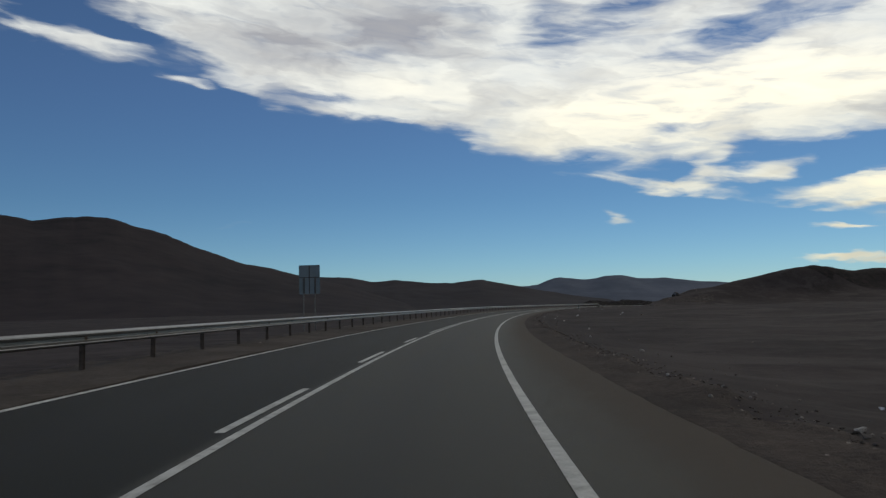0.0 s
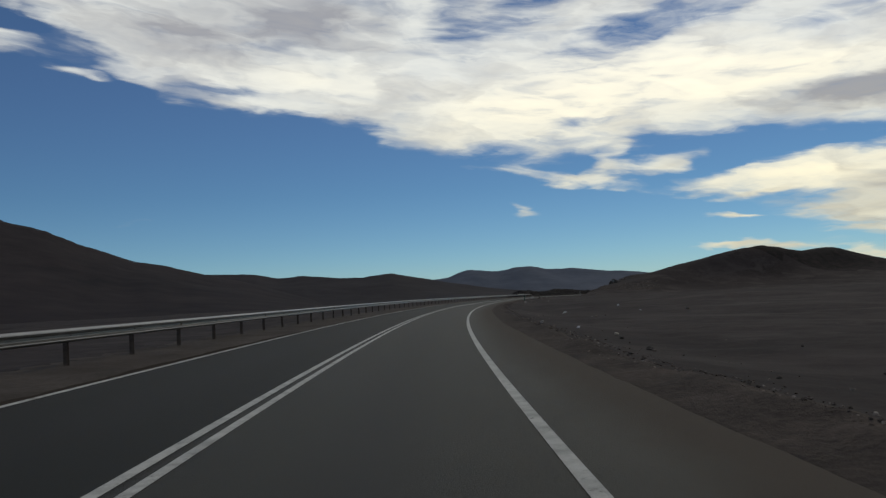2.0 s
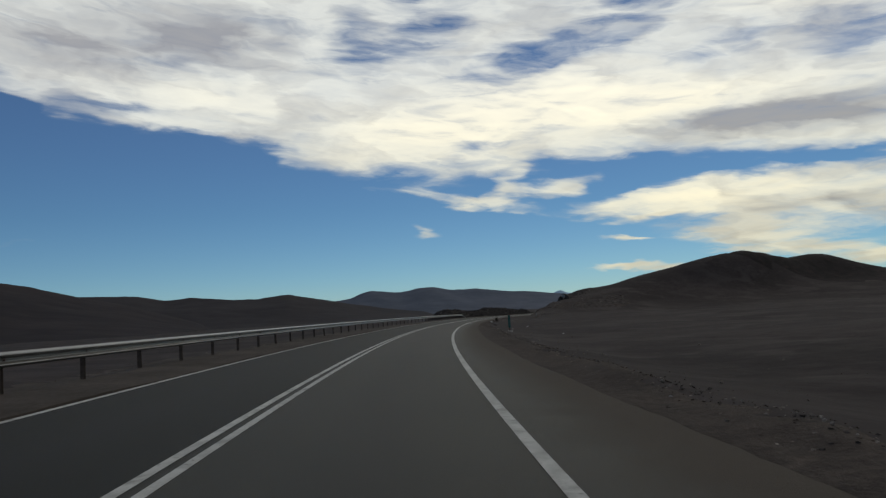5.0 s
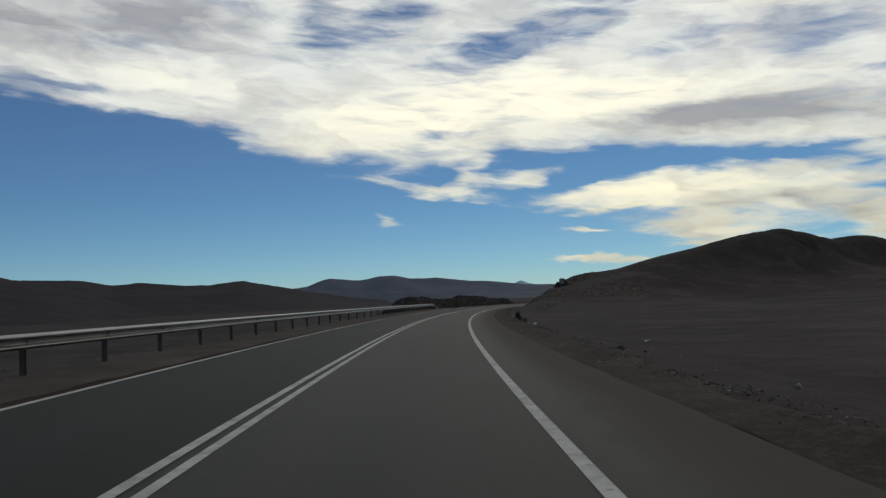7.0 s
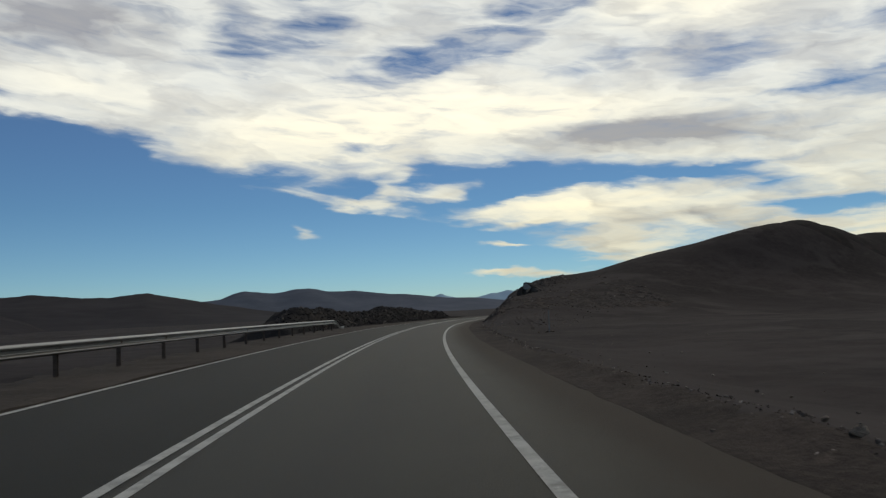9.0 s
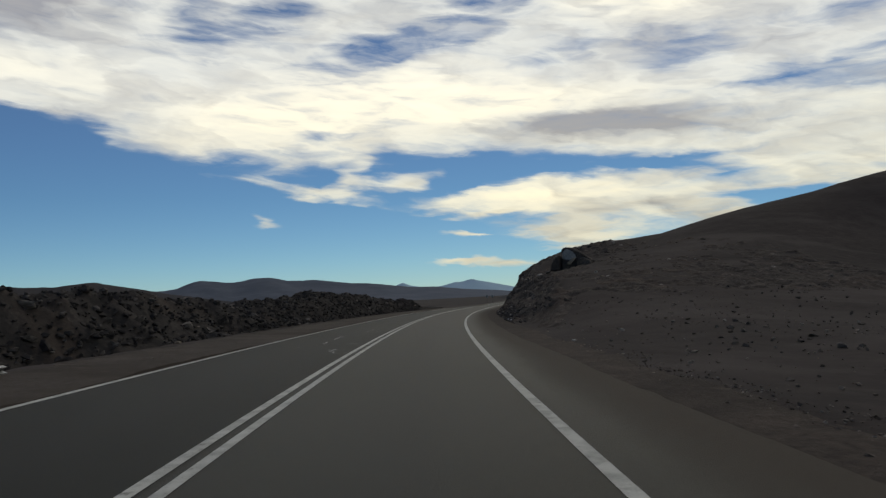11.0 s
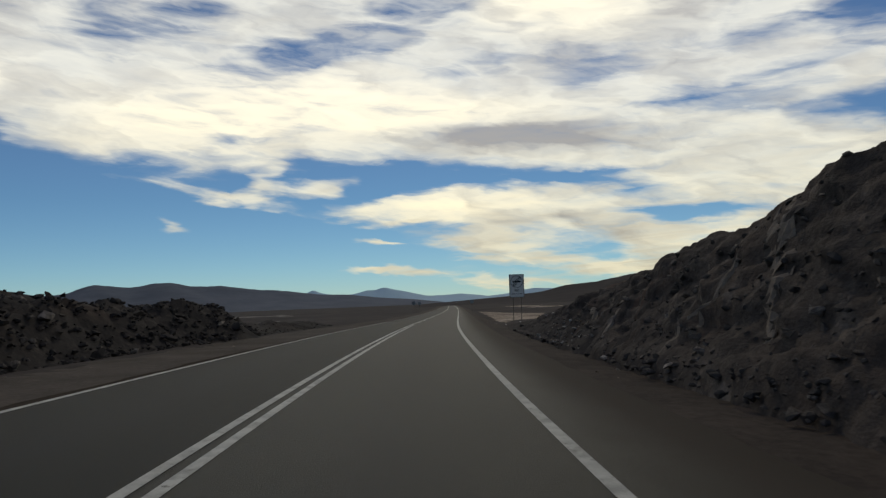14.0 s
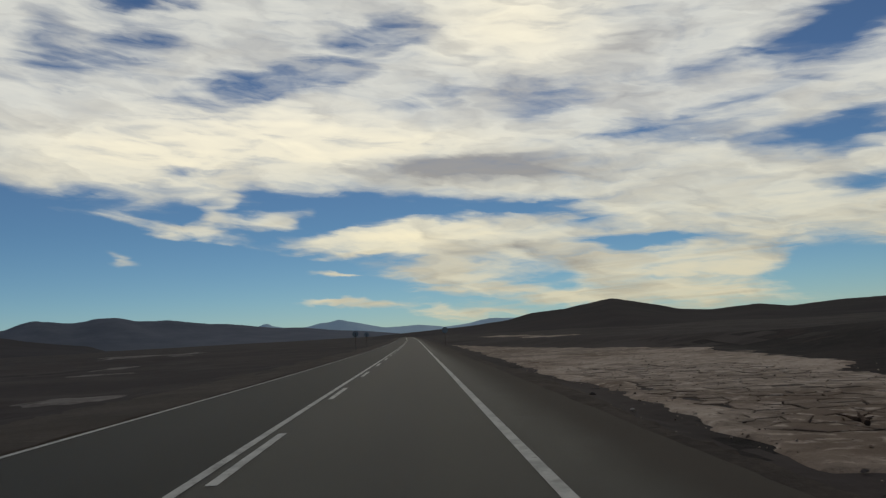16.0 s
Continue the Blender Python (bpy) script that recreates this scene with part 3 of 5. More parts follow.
# ---- ground: one sheet, fine along the road, coarse to the horizon ----
def make_ground():
    s = np.concatenate([np.arange(-62, 470, 0.6), np.arange(470, 700, 2.5), np.arange(700, 1251, 10)])
    lat_r = np.concatenate([np.arange(ASPHALT_R - 0.5, 12, 0.3), np.arange(12, 26, 0.8), np.arange(26, 61, 2.0)])
    lat_l = np.concatenate([np.arange(-60, -26, 2.0), np.arange(-26, -12, 0.8), np.arange(-12, ASPHALT_L + 0.5, 0.3)])
    lat = np.concatenate([lat_l, [-1.5, 1.5], lat_r])
    ss, ll = np.meshgrid(s, lat, indexing="ij")
    p = road_xyz(ss, ll)
    p[..., 2] = terrain(p[..., 0], p[..., 1], ss, ll) - 0.35 * smooth(np.abs(ll), 57, 60)
    v1, f1 = p.reshape(-1, 3), grid_faces(len(s), len(lat))
    az = np.radians(np.concatenate([np.arange(-75, 100, 0.3), np.arange(100, 286, 3.0)]))
    r = np.concatenate([np.arange(0, 90, 5.0), 90 * 1.03 ** np.arange(0, 136)])
    rr, aa = np.meshgrid(r, az, indexing="ij")
    x, y = 60 + rr * np.sin(aa), 200 + rr * np.cos(aa)
    fs, fl = (q.reshape(x.shape) for q in road_sl(x, y))
    within = (np.abs(fl) < 58) & (fs > -58) & (fs < 1245)
    z = terrain(x, y, fs, fl) - 0.5 * (1 - smooth(np.abs(fl), 54, 60)) * ((fs > -60) & (fs < 1250))
    v2 = np.stack([x, y, z], -1).reshape(-1, 3)
    f2 = grid_faces(len(r), len(az))
    f2 = f2[~within.ravel()[f2].all(1)]
    f2 = np.concatenate([f2, [[i * len(az) + len(az) - 1, i * len(az), (i + 1) * len(az), (i + 1) * len(az) + len(az) - 1] for i in range(len(r) - 1)]])
    me = mesh_of("ground", np.concatenate([v1, v2]), np.concatenate([f1[:, ::-1], f2 + len(v1)]), M_DIRT, True)
    # dark scree on the hill's last slopes
    me.materials.append(M_SCREE)
    def scree(gx, gy, gs, gl):
        ragged = 0.5 * fbm(gx / 6, gy / 6, 4, 171) + 0.35 * fbm(gx / 1.5, gy / 1.5, 3, 173)
        return ((gl > 6.6) & (gs > 396) & (knolls(gx, gy) + 0.7 * ragged > 0.4)).ravel()

    near, far = scree(p[..., 0], p[..., 1], ss, ll), scree(x, y, fs, fl)
    me.polygons.foreach_set("material_index", np.concatenate([near[f1[:, 0]], far[f2[:, 0]]]).astype(np.int32))
    return tagged(new("ground", me), "dark brown stony desert ground", "ground", kind="structure")


ground = make_ground()


# ---- road ----
def ribbon(name, s, lats, dz, mat, pull=0.0):
    ss, ll = np.meshgrid(s, lats, indexing="ij")
    ll = ll + pull * smooth(ss, 398, 432)
    return mesh_of(name, road_xyz(ss, ll, dz).reshape(-1, 3), grid_faces(len(s), len(lats))[:, ::-1], mat, True)


def make_road():
    s = np.concatenate([np.arange(-62, 520, 1.0), np.arange(520, 1255, 5.0)])
    lats = np.array([ASPHALT_L - 0.06, ASPHALT_L, -3.5, -1.7, 0, 1.7, 3.5, ASPHALT_R, ASPHALT_R + 0.06])
    ss, ll = np.meshgrid(s, lats, indexing="ij")
    ragged = 0.07 * fbm(ss / 1.3, ll * 0 + 4, 3, 31)
    ll = ll + np.where(np.abs(ll) > 3.8, ragged, 0)
    p = road_xyz(ss, ll)
    p[:, (0, -1), 2] -= 0.10
    me = mesh_of("road", p.reshape(-1, 3), grid_faces(len(s), len(lats))[:, ::-1], M_ASPHALT, True)
    corner = np.empty(len(me.loops), np.int32)
    me.loops.foreach_get("vertex_index", corner)
    me.uv_layers.new(name="across_along").data.foreach_set("uv", np.stack([ll.ravel()[corner], ss.ravel()[corner]], -1).ravel())
    road = tagged(new("road", me), "grey worn asphalt two-lane road through the desert", "road", kind="structure")
    return road


road = make_road()


def stripe(name, s0, s1, lat, width, label, pull=0.0):
    """A painted line; pull moves it sideways on the straight that follows the bend."""
    s = np.unique(np.concatenate([np.arange(s0, min(s1, 520), 1.0), np.arange(520, s1, 6.0) if s1 > 520 else [], [s1]]))
    part(name, ribbon(name, s, np.array([lat - width / 2, lat + width / 2]), 0.006, M_PAINT, pull), M_PAINT, road, label)


stripe("edge_line", -60, 1250, 3.498, 0.145, "white painted edge line", -0.13)
stripe("edge_line", -60, 1250, -3.498, 0.12, "white painted edge line")
stripe("centre_line", -60, 436.5, 0.125, 0.125, "white solid centre line")
stripe("centre_line", 41.4, 1250, -0.125, 0.125, "white solid centre line")
for k in range(7):
    a = 30.53 - 10.9 * k
    stripe("lane_dash", a, a + 4.7, -0.125, 0.125, "white painted dash")
for k in range(40):
    a = 442.27 + 10.6 * k
    stripe("lane_dash", a, a + 4.1, 0.125, 0.125, "white painted dash")


# ---- hills and mountains far off ----
def mountain_range(name, centre, az0, az1, dist, depth, humps, mat, label, rough, seed, base=-6.0, bumpy=0.03, crest_line=()):
    """A ridge round a centre: humps are (azimuth, half width, height); or a crest line of (azimuth, height)."""
    az = np.radians(np.arange(az0, az1, 0.1))
    d = np.concatenate([np.linspace(-1, 0, 34), np.linspace(0.06, 0.8, 8)])
    aa, dd = np.meshgrid(az, d, indexing="ij")
    h = 0.0
    for a, w, top in humps:
        h = h + top * np.exp(-((np.degrees(aa) - a) / w) ** 2)
    if crest_line:
        line = np.interp(np.degrees(az), [c[0] for c in crest_line], [c[1] for c in crest_line])
        soft = np.hanning(11)
        h = h + np.convolve(np.pad(line, 5, "edge"), soft / soft.sum(), "valid")[:, None]
    edge = smooth(np.degrees(aa), az0, az0 + 2) * (1 - smooth(np.degrees(aa), az1 - 2, az1))
    r = dist + dd * depth + 0.1 * depth * fbm(aa * 9, dd * 0.4, 3, seed)
    fall = np.where(dd < 0, np.clip(1 + dd, 0, 1) ** 1.35, np.clip(1 - dd, 0, 1) ** 1.3)
    x, y = centre[0] + r * np.sin(aa), centre[1] + r * np.cos(aa)
    gully = fbm(aa * dist / depth * 4.0 + dd * 1.4, dd * 2.4 + 3, 4, seed + 7, 0.5)
    crest = bumpy * fbm(np.degrees(aa) * 1.1, dd * 0 + 7, 5, seed + 3, 0.6) * smooth(dd, -0.22, 0)
    z = base + h * edge * fall * (1 + rough * gully * np.clip(-dd * 2.2, 0, 1) + crest)
    me = mesh_of(name, np.stack([x, y, z], -1).reshape(-1, 3), grid_faces(len(az), len(d)), mat, True)
    return tagged(new(name, me), label, "hill" if "hill" in name else "mountain", kind="structure")


mountain_range("hill_range", (2.6, 0), -64, -1, 1560, 950, [], M_HILL, "dark barren brown desert hills with gullies", 0.10, 41, bumpy=0.014, crest_line=[(-64, 40), (-50, 160), (-40, 192), (-34, 195), (-30.1, 194), (-28.1, 188), (-25.1, 198), (-23.7, 197), (-21.9, 181), (-19.6, 159), (-17.7, 137), (-15, 110), (-12.6, 95.5), (-10.6, 80), (-8, 62), (-5, 38), (-2, 10)])
mountain_range("hill_range", (2.6, 0), -24, 14, 2300, 800, [], M_HILL_HAZE, "low dark brown desert hills, slight haze put into their colour", 0.2, 53, bumpy=0.02, crest_line=[(-24, 40), (-18, 85), (-13, 104), (-10.6, 108), (-8.8, 106), (-6.9, 103), (-5.2, 88.5), (-3.5, 92), (-1, 79), (0.7, 77.5), (2.0, 83), (2.8, 85.5), (3.8, 79), (4.9, 69.5), (7, 52), (10, 30), (14, 10)])
mountain_range("mountain_range", (41, 222), -4, 34, 4200, 900, [(-1.5, 3, 40), (2, 2.5, 72.0), (5, 2, 92), (8.5, 2.2, 142.6), (12.5, 2.6, 149.0), (16.5, 2.6, 114.5), (20.5, 2.8, 89.6), (25, 3, 62.6), (29.5, 3, 32.4)], M_BLUE_HAZE, "mountain range on the horizon, blue-grey haze put into its colour", 0.15, 61)
mountain_range("mountain_range", (134, 406), 16, 64, 4550, 300, [], M_BLUE_HAZE2, "mountain peaks far off, blue haze painted into their colour", 0.12, 67, crest_line=[(16, 25), (20, 60), (21.5, 80), (22.2, 95), (22.7, 117), (23.2, 97), (24.2, 83), (25.5, 80), (26.7, 101), (27.4, 104), (28.0, 117), (28.7, 105), (29.7, 86), (31.3, 56), (32.5, 58), (33.8, 62), (35, 52), (35.9, 41), (37.6, 55), (38.6, 71), (39.3, 78), (40.2, 75), (41, 73), (44, 60), (48, 50), (56, 30), (64, 10)])
mountain_range("hill_range", (134, 406), 29, 105, 640, 330, [], M_HILL, "dark brown bare hills beyond the dry plain", 0.18, 73, base=-3.0, bumpy=0.02, crest_line=[(29, 3), (35.7, 7.0), (37.8, 8.4), (40.6, 11.6), (42.3, 16.7), (44.8, 18.6), (46.4, 22), (48.1, 24.6), (49.7, 20.6), (51.2, 16.8), (52.75, 12.6), (55, 11.0), (58, 13.2), (60.1, 10.1), (62.9, 12.8), (65.8, 13.5), (72, 16), (80, 18), (92, 16), (105, 8)])


# ---- gravel shoulders ----
def make_shoulder(name, asphalt, spill, outer, sign, mat, label):
    """Gravel from a ragged edge that spills over the asphalt, out to a ragged outer edge."""
    s = np.concatenate([np.arange(-62, 470, 0.3), np.arange(470, 1250, 6.0)])
    w = np.concatenate([[0, 0.02], np.linspace(0.06, 1, 11)])
    ss, ww = np.meshgrid(s, w, indexing="ij")
    edge = outer + sign * (0.35 * fbm(ss / 3.0, ss * 0, 3, 91) + 0.25 * fbm(ss / 0.8, ss * 0 + 3, 2, 92))
    inner = asphalt - sign * spill * (0.5 + 0.5 * fbm(ss / 9.0, ss * 0 + 5, 3, 96) + 0.3 * fbm(ss / 0.9, ss * 0 + 8, 3, 97, 0.7))
    ll = inner + (edge - inner) * ww
    p = road_xyz(ss, ll)
    over = (ll - asphalt) * sign < 0.25
    grain = 0.02 * fbm(p[..., 0] * 2.5, p[..., 1] * 2.5, 2, 95)
    p[..., 2] = np.where(over, p[..., 2] + 0.004 + 0.012 * smooth((ll - inner) * sign, 0, 0.3) + 0.2 * grain, terrain(p[..., 0], p[..., 1], ss, ll) + 0.03 - 0.07 * ww ** 4 + grain)
    p[:, 0, 2] -= 0.006
    f = grid_faces(len(s), len(w))
    me = mesh_of(name, p.reshape(-1, 3), f[:, ::-1] if sign > 0 else f, mat, True)
    tagged(new(name, me), label, "shoulder", kind="structure")


make_shoulder("shoulder_right", ASPHALT_R, 0.14, 6.6, 1, M_VERGE, "dark brown gravel shoulder beside the asphalt")
make_shoulder("shoulder_left", ASPHALT_L, 0.36, -7.2, -1, M_GRAVEL, "light brown gravel shoulder under the guard rail")


# ---- stones ----
def stone_shapes(count, seed, flat=0.65):
    """Angular stones as (vertices, triangles), about 1 m across."""
    rng, shapes = random.Random(seed), []
    for _ in range(count):
        bm = bmesh.new()
        for _ in range(13):
            v = Vector((rng.gauss(0, 1), rng.gauss(0, 1), rng.gauss(0, 1))).normalized() * rng.uniform(0.38, 0.55)
            bm.verts.new((v.x * 1.15, v.y * 0.9, v.z * flat))
        got = bmesh.ops.convex_hull(bm, input=list(bm.verts))
        bmesh.ops.delete(bm, geom=list({g for g in got["geom_interior"] + got["geom_unused"] if isinstance(g, bmesh.types.BMVert)}), context="VERTS")
        bmesh.ops.triangulate(bm, faces=list(bm.faces))
        bm.verts.index_update()
        shapes.append((np.array([v.co[:] for v in bm.verts]), np.array([[v.index for v in f.verts] for f in bm.faces])))
        bm.free()
    return shapes


SHAPES = stone_shapes(12, 4)
SHAPE_MESH = {}


def stone_mesh(k, mat):
    if (k, mat.name) not in SHAPE_MESH:
        SHAPE_MESH[k, mat.name] = mesh_of("stone", SHAPES[k][0], SHAPES[k][1], mat)
    return SHAPE_MESH[k, mat.name]


def spin(rng):
    return Euler((rng.uniform(-0.5, 0.5), rng.uniform(-0.5, 0.5), rng.uniform(0, 6.28)))


def rubble(name, places, sizes, mat, parent=None, label="", category="", seed=0):
    """Many small stones joined into one mesh of uncountable stuff."""
    rng, verts, faces, n = random.Random(seed), [], [], 0
    for (x, y, z), size in zip(places, sizes):
        v, f = SHAPES[rng.randrange(len(SHAPES))]
        m = np.array(spin(rng).to_matrix())
        verts.append(v @ m.T * size + (x, y, z))
        faces.append(f + n)
        n += len(v)
    ob = new(name, mesh_of(name, np.concatenate(verts), np.concatenate(faces), mat))
    ob.parent = parent
    return tagged(ob, label, category, kind="stuff")


# ---- rock cut ----
def cut_surface(s, lat):
    """The broken rock face over the plan, with its blocks and ledges pushed out square to the slope."""
    p = road_xyz(s, lat)
    rz = np.interp(s, ALONG, RZ)
    nat = -0.5 + knolls(p[..., 0], p[..., 1])
    cut = cut_line(s, lat, rz)
    z = np.minimum(nat, cut)
    foot = 0.75 * (1 - smooth(s, 338, 352))
    rocky = smooth(z - rz, foot - 0.1, foot + 0.7)
    over = 1 - smooth(nat - cut, -1.0, 0.5)
    slope = (1 - over) * cut_slope(s) + over * 0.25
    u, v = s * 0.95 + z * 0.4, z * 1.1 + lat * 0.85
    blocks = 0.30 * fbm(u / 3.1, v / 2.2, 3, 101) + 0.34 * cobbles(u / 1.9, v / 1.3, 104) + 0.15 * facets(u / 1.1, v / 0.8, 111) + 0.20 * cobbles(u / 0.75, v / 0.55, 121) + 0.08 * facets(u / 0.5, v / 0.42, 124) + 0.18 * fbm(u / 0.6, v / 0.4, 4, 126, 0.6) - 0.14
    out = (0.30 + 0.7 * rocky) * blocks * (1 - 0.3 * over) * (1 - 0.45 * smooth(s, 380, 396) - 0.12 * smooth(s, 400, 406)) * smooth(z - rz, -0.15, 0.5) + 0.10 * fbm(p[..., 0] * 2, p[..., 1] * 2, 3, 131)
    out = out + 0.42 * np.exp(-((s - 387.2) / 1.6) ** 2) * smooth(lat, 8.3, 9.3)
    n = np.sqrt(1 + slope ** 2)
    q = road_xyz(s, lat - out * slope / n)
    return q[..., 0], q[..., 1], z + out / n, rocky


def make_cut():
    s = np.arange(304, 424, 0.15)
    grid = np.arange(6.0, 34, 0.25)
    ss, ll = np.meshgrid(s, grid, indexing="ij")
    p = road_xyz(ss, ll)
    nat = -0.5 + knolls(p[..., 0], p[..., 1])
    over = nat > cut_line(ss, ll, np.interp(ss, ALONG, RZ))
    top = np.array([grid[np.nonzero(r)[0][-1]] if r.any() else 6.3 for r in over])
    top = np.convolve(np.pad(top, 10, "edge"), np.ones(21) / 21, "valid")
    reach = np.maximum(top + 3.0, np.interp(s, [304, 318, 330, 345, 360, 385, 400, 424], [12, 15, 25, 33, 32, 20, 13, 8]))
    w = np.linspace(0, 1, 150)
    ss, ww = np.meshgrid(s, w, indexing="ij")
    ll = 6.05 + (reach[:, None] - 6.05) * ww
    x, y, z, rocky = cut_surface(ss, ll)
    dip = 0.5 * np.maximum(smooth(ww, 0.9, 1.0), smooth(0.05 - ww, 0, 0.05)) + 0.5 * np.maximum(smooth(308 - ss, 0, 3), smooth(ss, 419, 423.5))
    dip = np.maximum(dip, 0.55 * (1 - rocky) * (1 - smooth(ss, 340, 352)))
    z = z - dip + 0.03
    me = mesh_of("rock_cut", np.stack([x, y, z], -1).reshape(-1, 3), grid_faces(len(s), len(w))[:, ::-1], M_ROCK, True)
    # the face runs out into a bank of brown rubble
    me.materials.append(M_BANK)
    rubble = ss + 5 * fbm(x * 0.5, y * 0.5, 4, 137, 0.6) + 2.5 * fbm(x * 2, y * 2, 2, 139) > 398
    me.polygons.foreach_set("material_index", rubble[:-1, :-1].astype(np.int32).ravel())
    ob = tagged(new("rock_cut", me), "dark broken rock face cut into the hill beside the road", "rock face", kind="structure")
    return ob, s, top


rock_cut, CUT_S, CUT_LAT = make_cut()


def pale_rubble():
    """Small pale stones that have slid to the foot of the bank."""
    rng = random.Random(29)
    for _ in range(130):
        s, lat = rng.gauss(405.2, 1.9), 6.2 + abs(rng.gauss(0, 0.42))
        size = rng.uniform(0.05, 0.12) * (1.9 if rng.random() < 0.15 else 1)
        x, y, z, _r = cut_surface(np.array([s]), np.array([lat]))
        ob = part("stone", stone_mesh(rng.randrange(12), M_FRESH if rng.random() < 0.3 else M_PALE), None, rock_cut)
        ob.matrix_basis = Matrix.LocRotScale((x[0], y[0], z[0] + 0.03 + size * 0.25), spin(rng), (size, size, size * 0.75))


def scatter_cut():
    rng = random.Random(11)
    places, sizes, picks = [], [], []
    while len(places) < 5200:
        s = rng.uniform(312, 420)
        top = np.interp(s, CUT_S, CUT_LAT)
        lat = 6.15 + (top - 6.15) * rng.random() ** 1.5
        if s < 372 and rng.random() < 0.5:
            lat = rng.uniform(7, float(np.interp(s, [312, 330, 345, 360, 372], [12, 22, 29, 28, 22])))
        x, y, z, rocky = cut_surface(np.array(s), np.array(lat))
        if s < 336 and lat < 9 or s > 396 and rng.random() < 0.78 or rocky < 0.15 and rng.random() < 0.7:
            continue
        size = min(0.07 * rng.paretovariate(1.9), 0.26 if lat < 7.6 else 0.42)
        if s < 340 and rng.random() < 0.5:
            continue
        if size > 0.2 and len(picks) < 215 and s > 338:
            picks.append((float(x), float(y), float(z) + size * 0.02, size))
        else:
            places.append((float(x), float(y), float(z) - size * 0.06))
            sizes.append(min(size, 0.3))
    rubble("rubble", places, sizes, M_CUT_STONE, rock_cut, "small broken dark stones", seed=12)
    # blocks that jut out of the crest
    for k in range(80):
        s = rng.uniform(358, 383) if k < 45 else rng.uniform(376.5, 381.5)
        lat = float(np.interp(s, CUT_S, CUT_LAT)) + rng.uniform(-0.9, 0.7) if k < 45 else rng.uniform(12.5, 19.5)
        x, y, z, rocky = cut_surface(np.array(s), np.array(lat))
        size = rng.uniform(0.2, 0.5) if k < 45 else 0.25 + 0.35 * rng.random() ** 2
        picks.append((float(x), float(y), float(z) + size * 0.22, size))
    for x, y, z, size in picks:
        ob = part("stone", stone_mesh(rng.randrange(12), M_PALE if rng.random() < 0.12 and size < 0.3 else M_CUT_STONE), None, rock_cut)
        ob.matrix_basis = Matrix.LocRotScale((x, y, z), spin(rng), (size * rng.uniform(0.8, 1.5), size, size * rng.uniform(0.6, 1.1)))


def vein(points, width, mat=None, label="pale vein in the rock"):
    """A pale broken band that runs over the rock face through places along and across the road."""
    pts, verts, faces = [Vector((a, b, 0)) for a, b in points], [], []
    st = []
    for p, q in zip(pts, pts[1:]):
        n = max(2, int((q - p).length / 0.14))
        st += [p.lerp(q, k / n) for k in range(n)]
    st.append(pts[-1])
    for i, p in enumerate(st):
        d = (st[min(i + 1, len(st) - 1)] - st[max(i - 1, 0)]).normalized()
        w = width * (0.35 + 1.3 * (float(vnoise(i * 0.45, p.x * 3, 331)) + 0.5)) * (0.25 if i in (0, len(st) - 1) else 1)
        o = 0.5 * width * float(vnoise(i * 0.3, p.x, 337))
        for e in (-1, -0.3, 0.4, 1):
            x, y, z, _ = cut_surface(np.array(p.x - d.y * (o + w * e / 2)), np.array(p.y + d.x * (o + w * e / 2)))
            verts.append((float(x), float(y), float(z) + (0.07 if abs(e) < 1 else -0.05)))
        if i and hash2(i, int(p.x * 10), 341) > 0.12:
            faces += [(4 * i - 4 + k, 4 * i - 3 + k, 4 * i + 1 + k, 4 * i + k) for k in range(3)]
    part("vein", mesh_of("vein", verts, faces, mat or M_PALE), None, rock_cut, label)


pale_rubble()
scatter_cut()
vein([(391.6, 8.6), (391.2, 8.2), (390.4, 7.6), (389.5, 6.9)], 0.34)
vein([(391.9, 8.5), (391.6, 8.0), (391.0, 7.7)], 0.28)
vein([(392.4, 7.9), (392.4, 7.4), (392.8, 6.9)], 0.26)
vein([(394.2, 7.9), (393.0, 7.3)], 0.2)
vein([(393.0, 7.2), (393.3, 6.8)], 0.3)
vein([(345.8, 11.8), (346.6, 12.3), (347.5, 13.3)], 0.3, M_FRESH)
vein([(346.4, 12.0), (346.6, 12.9)], 0.5)
vein([(382.0, 8.9), (384.0, 9.1), (385.8, 9.2)], 0.2)
vein([(378.6, 9.2), (378.0, 8.8)], 0.3)
vein([(381.0, 7.4), (380.2, 7.3)], 0.25)
vein([(402.7, 6.8), (402.5, 7.2), (403.6, 7.5)], 0.35)
vein([(398.6, 6.4), (398.7, 6.8), (399.3, 7.5)], 0.3)
vein([(344.0, 8.8), (344.6, 8.9)], 0.22)
vein([(347.2, 8.6), (348.2, 8.8)], 0.2)
vein([(362.6, 9.1), (363.4, 9.3)], 0.35)


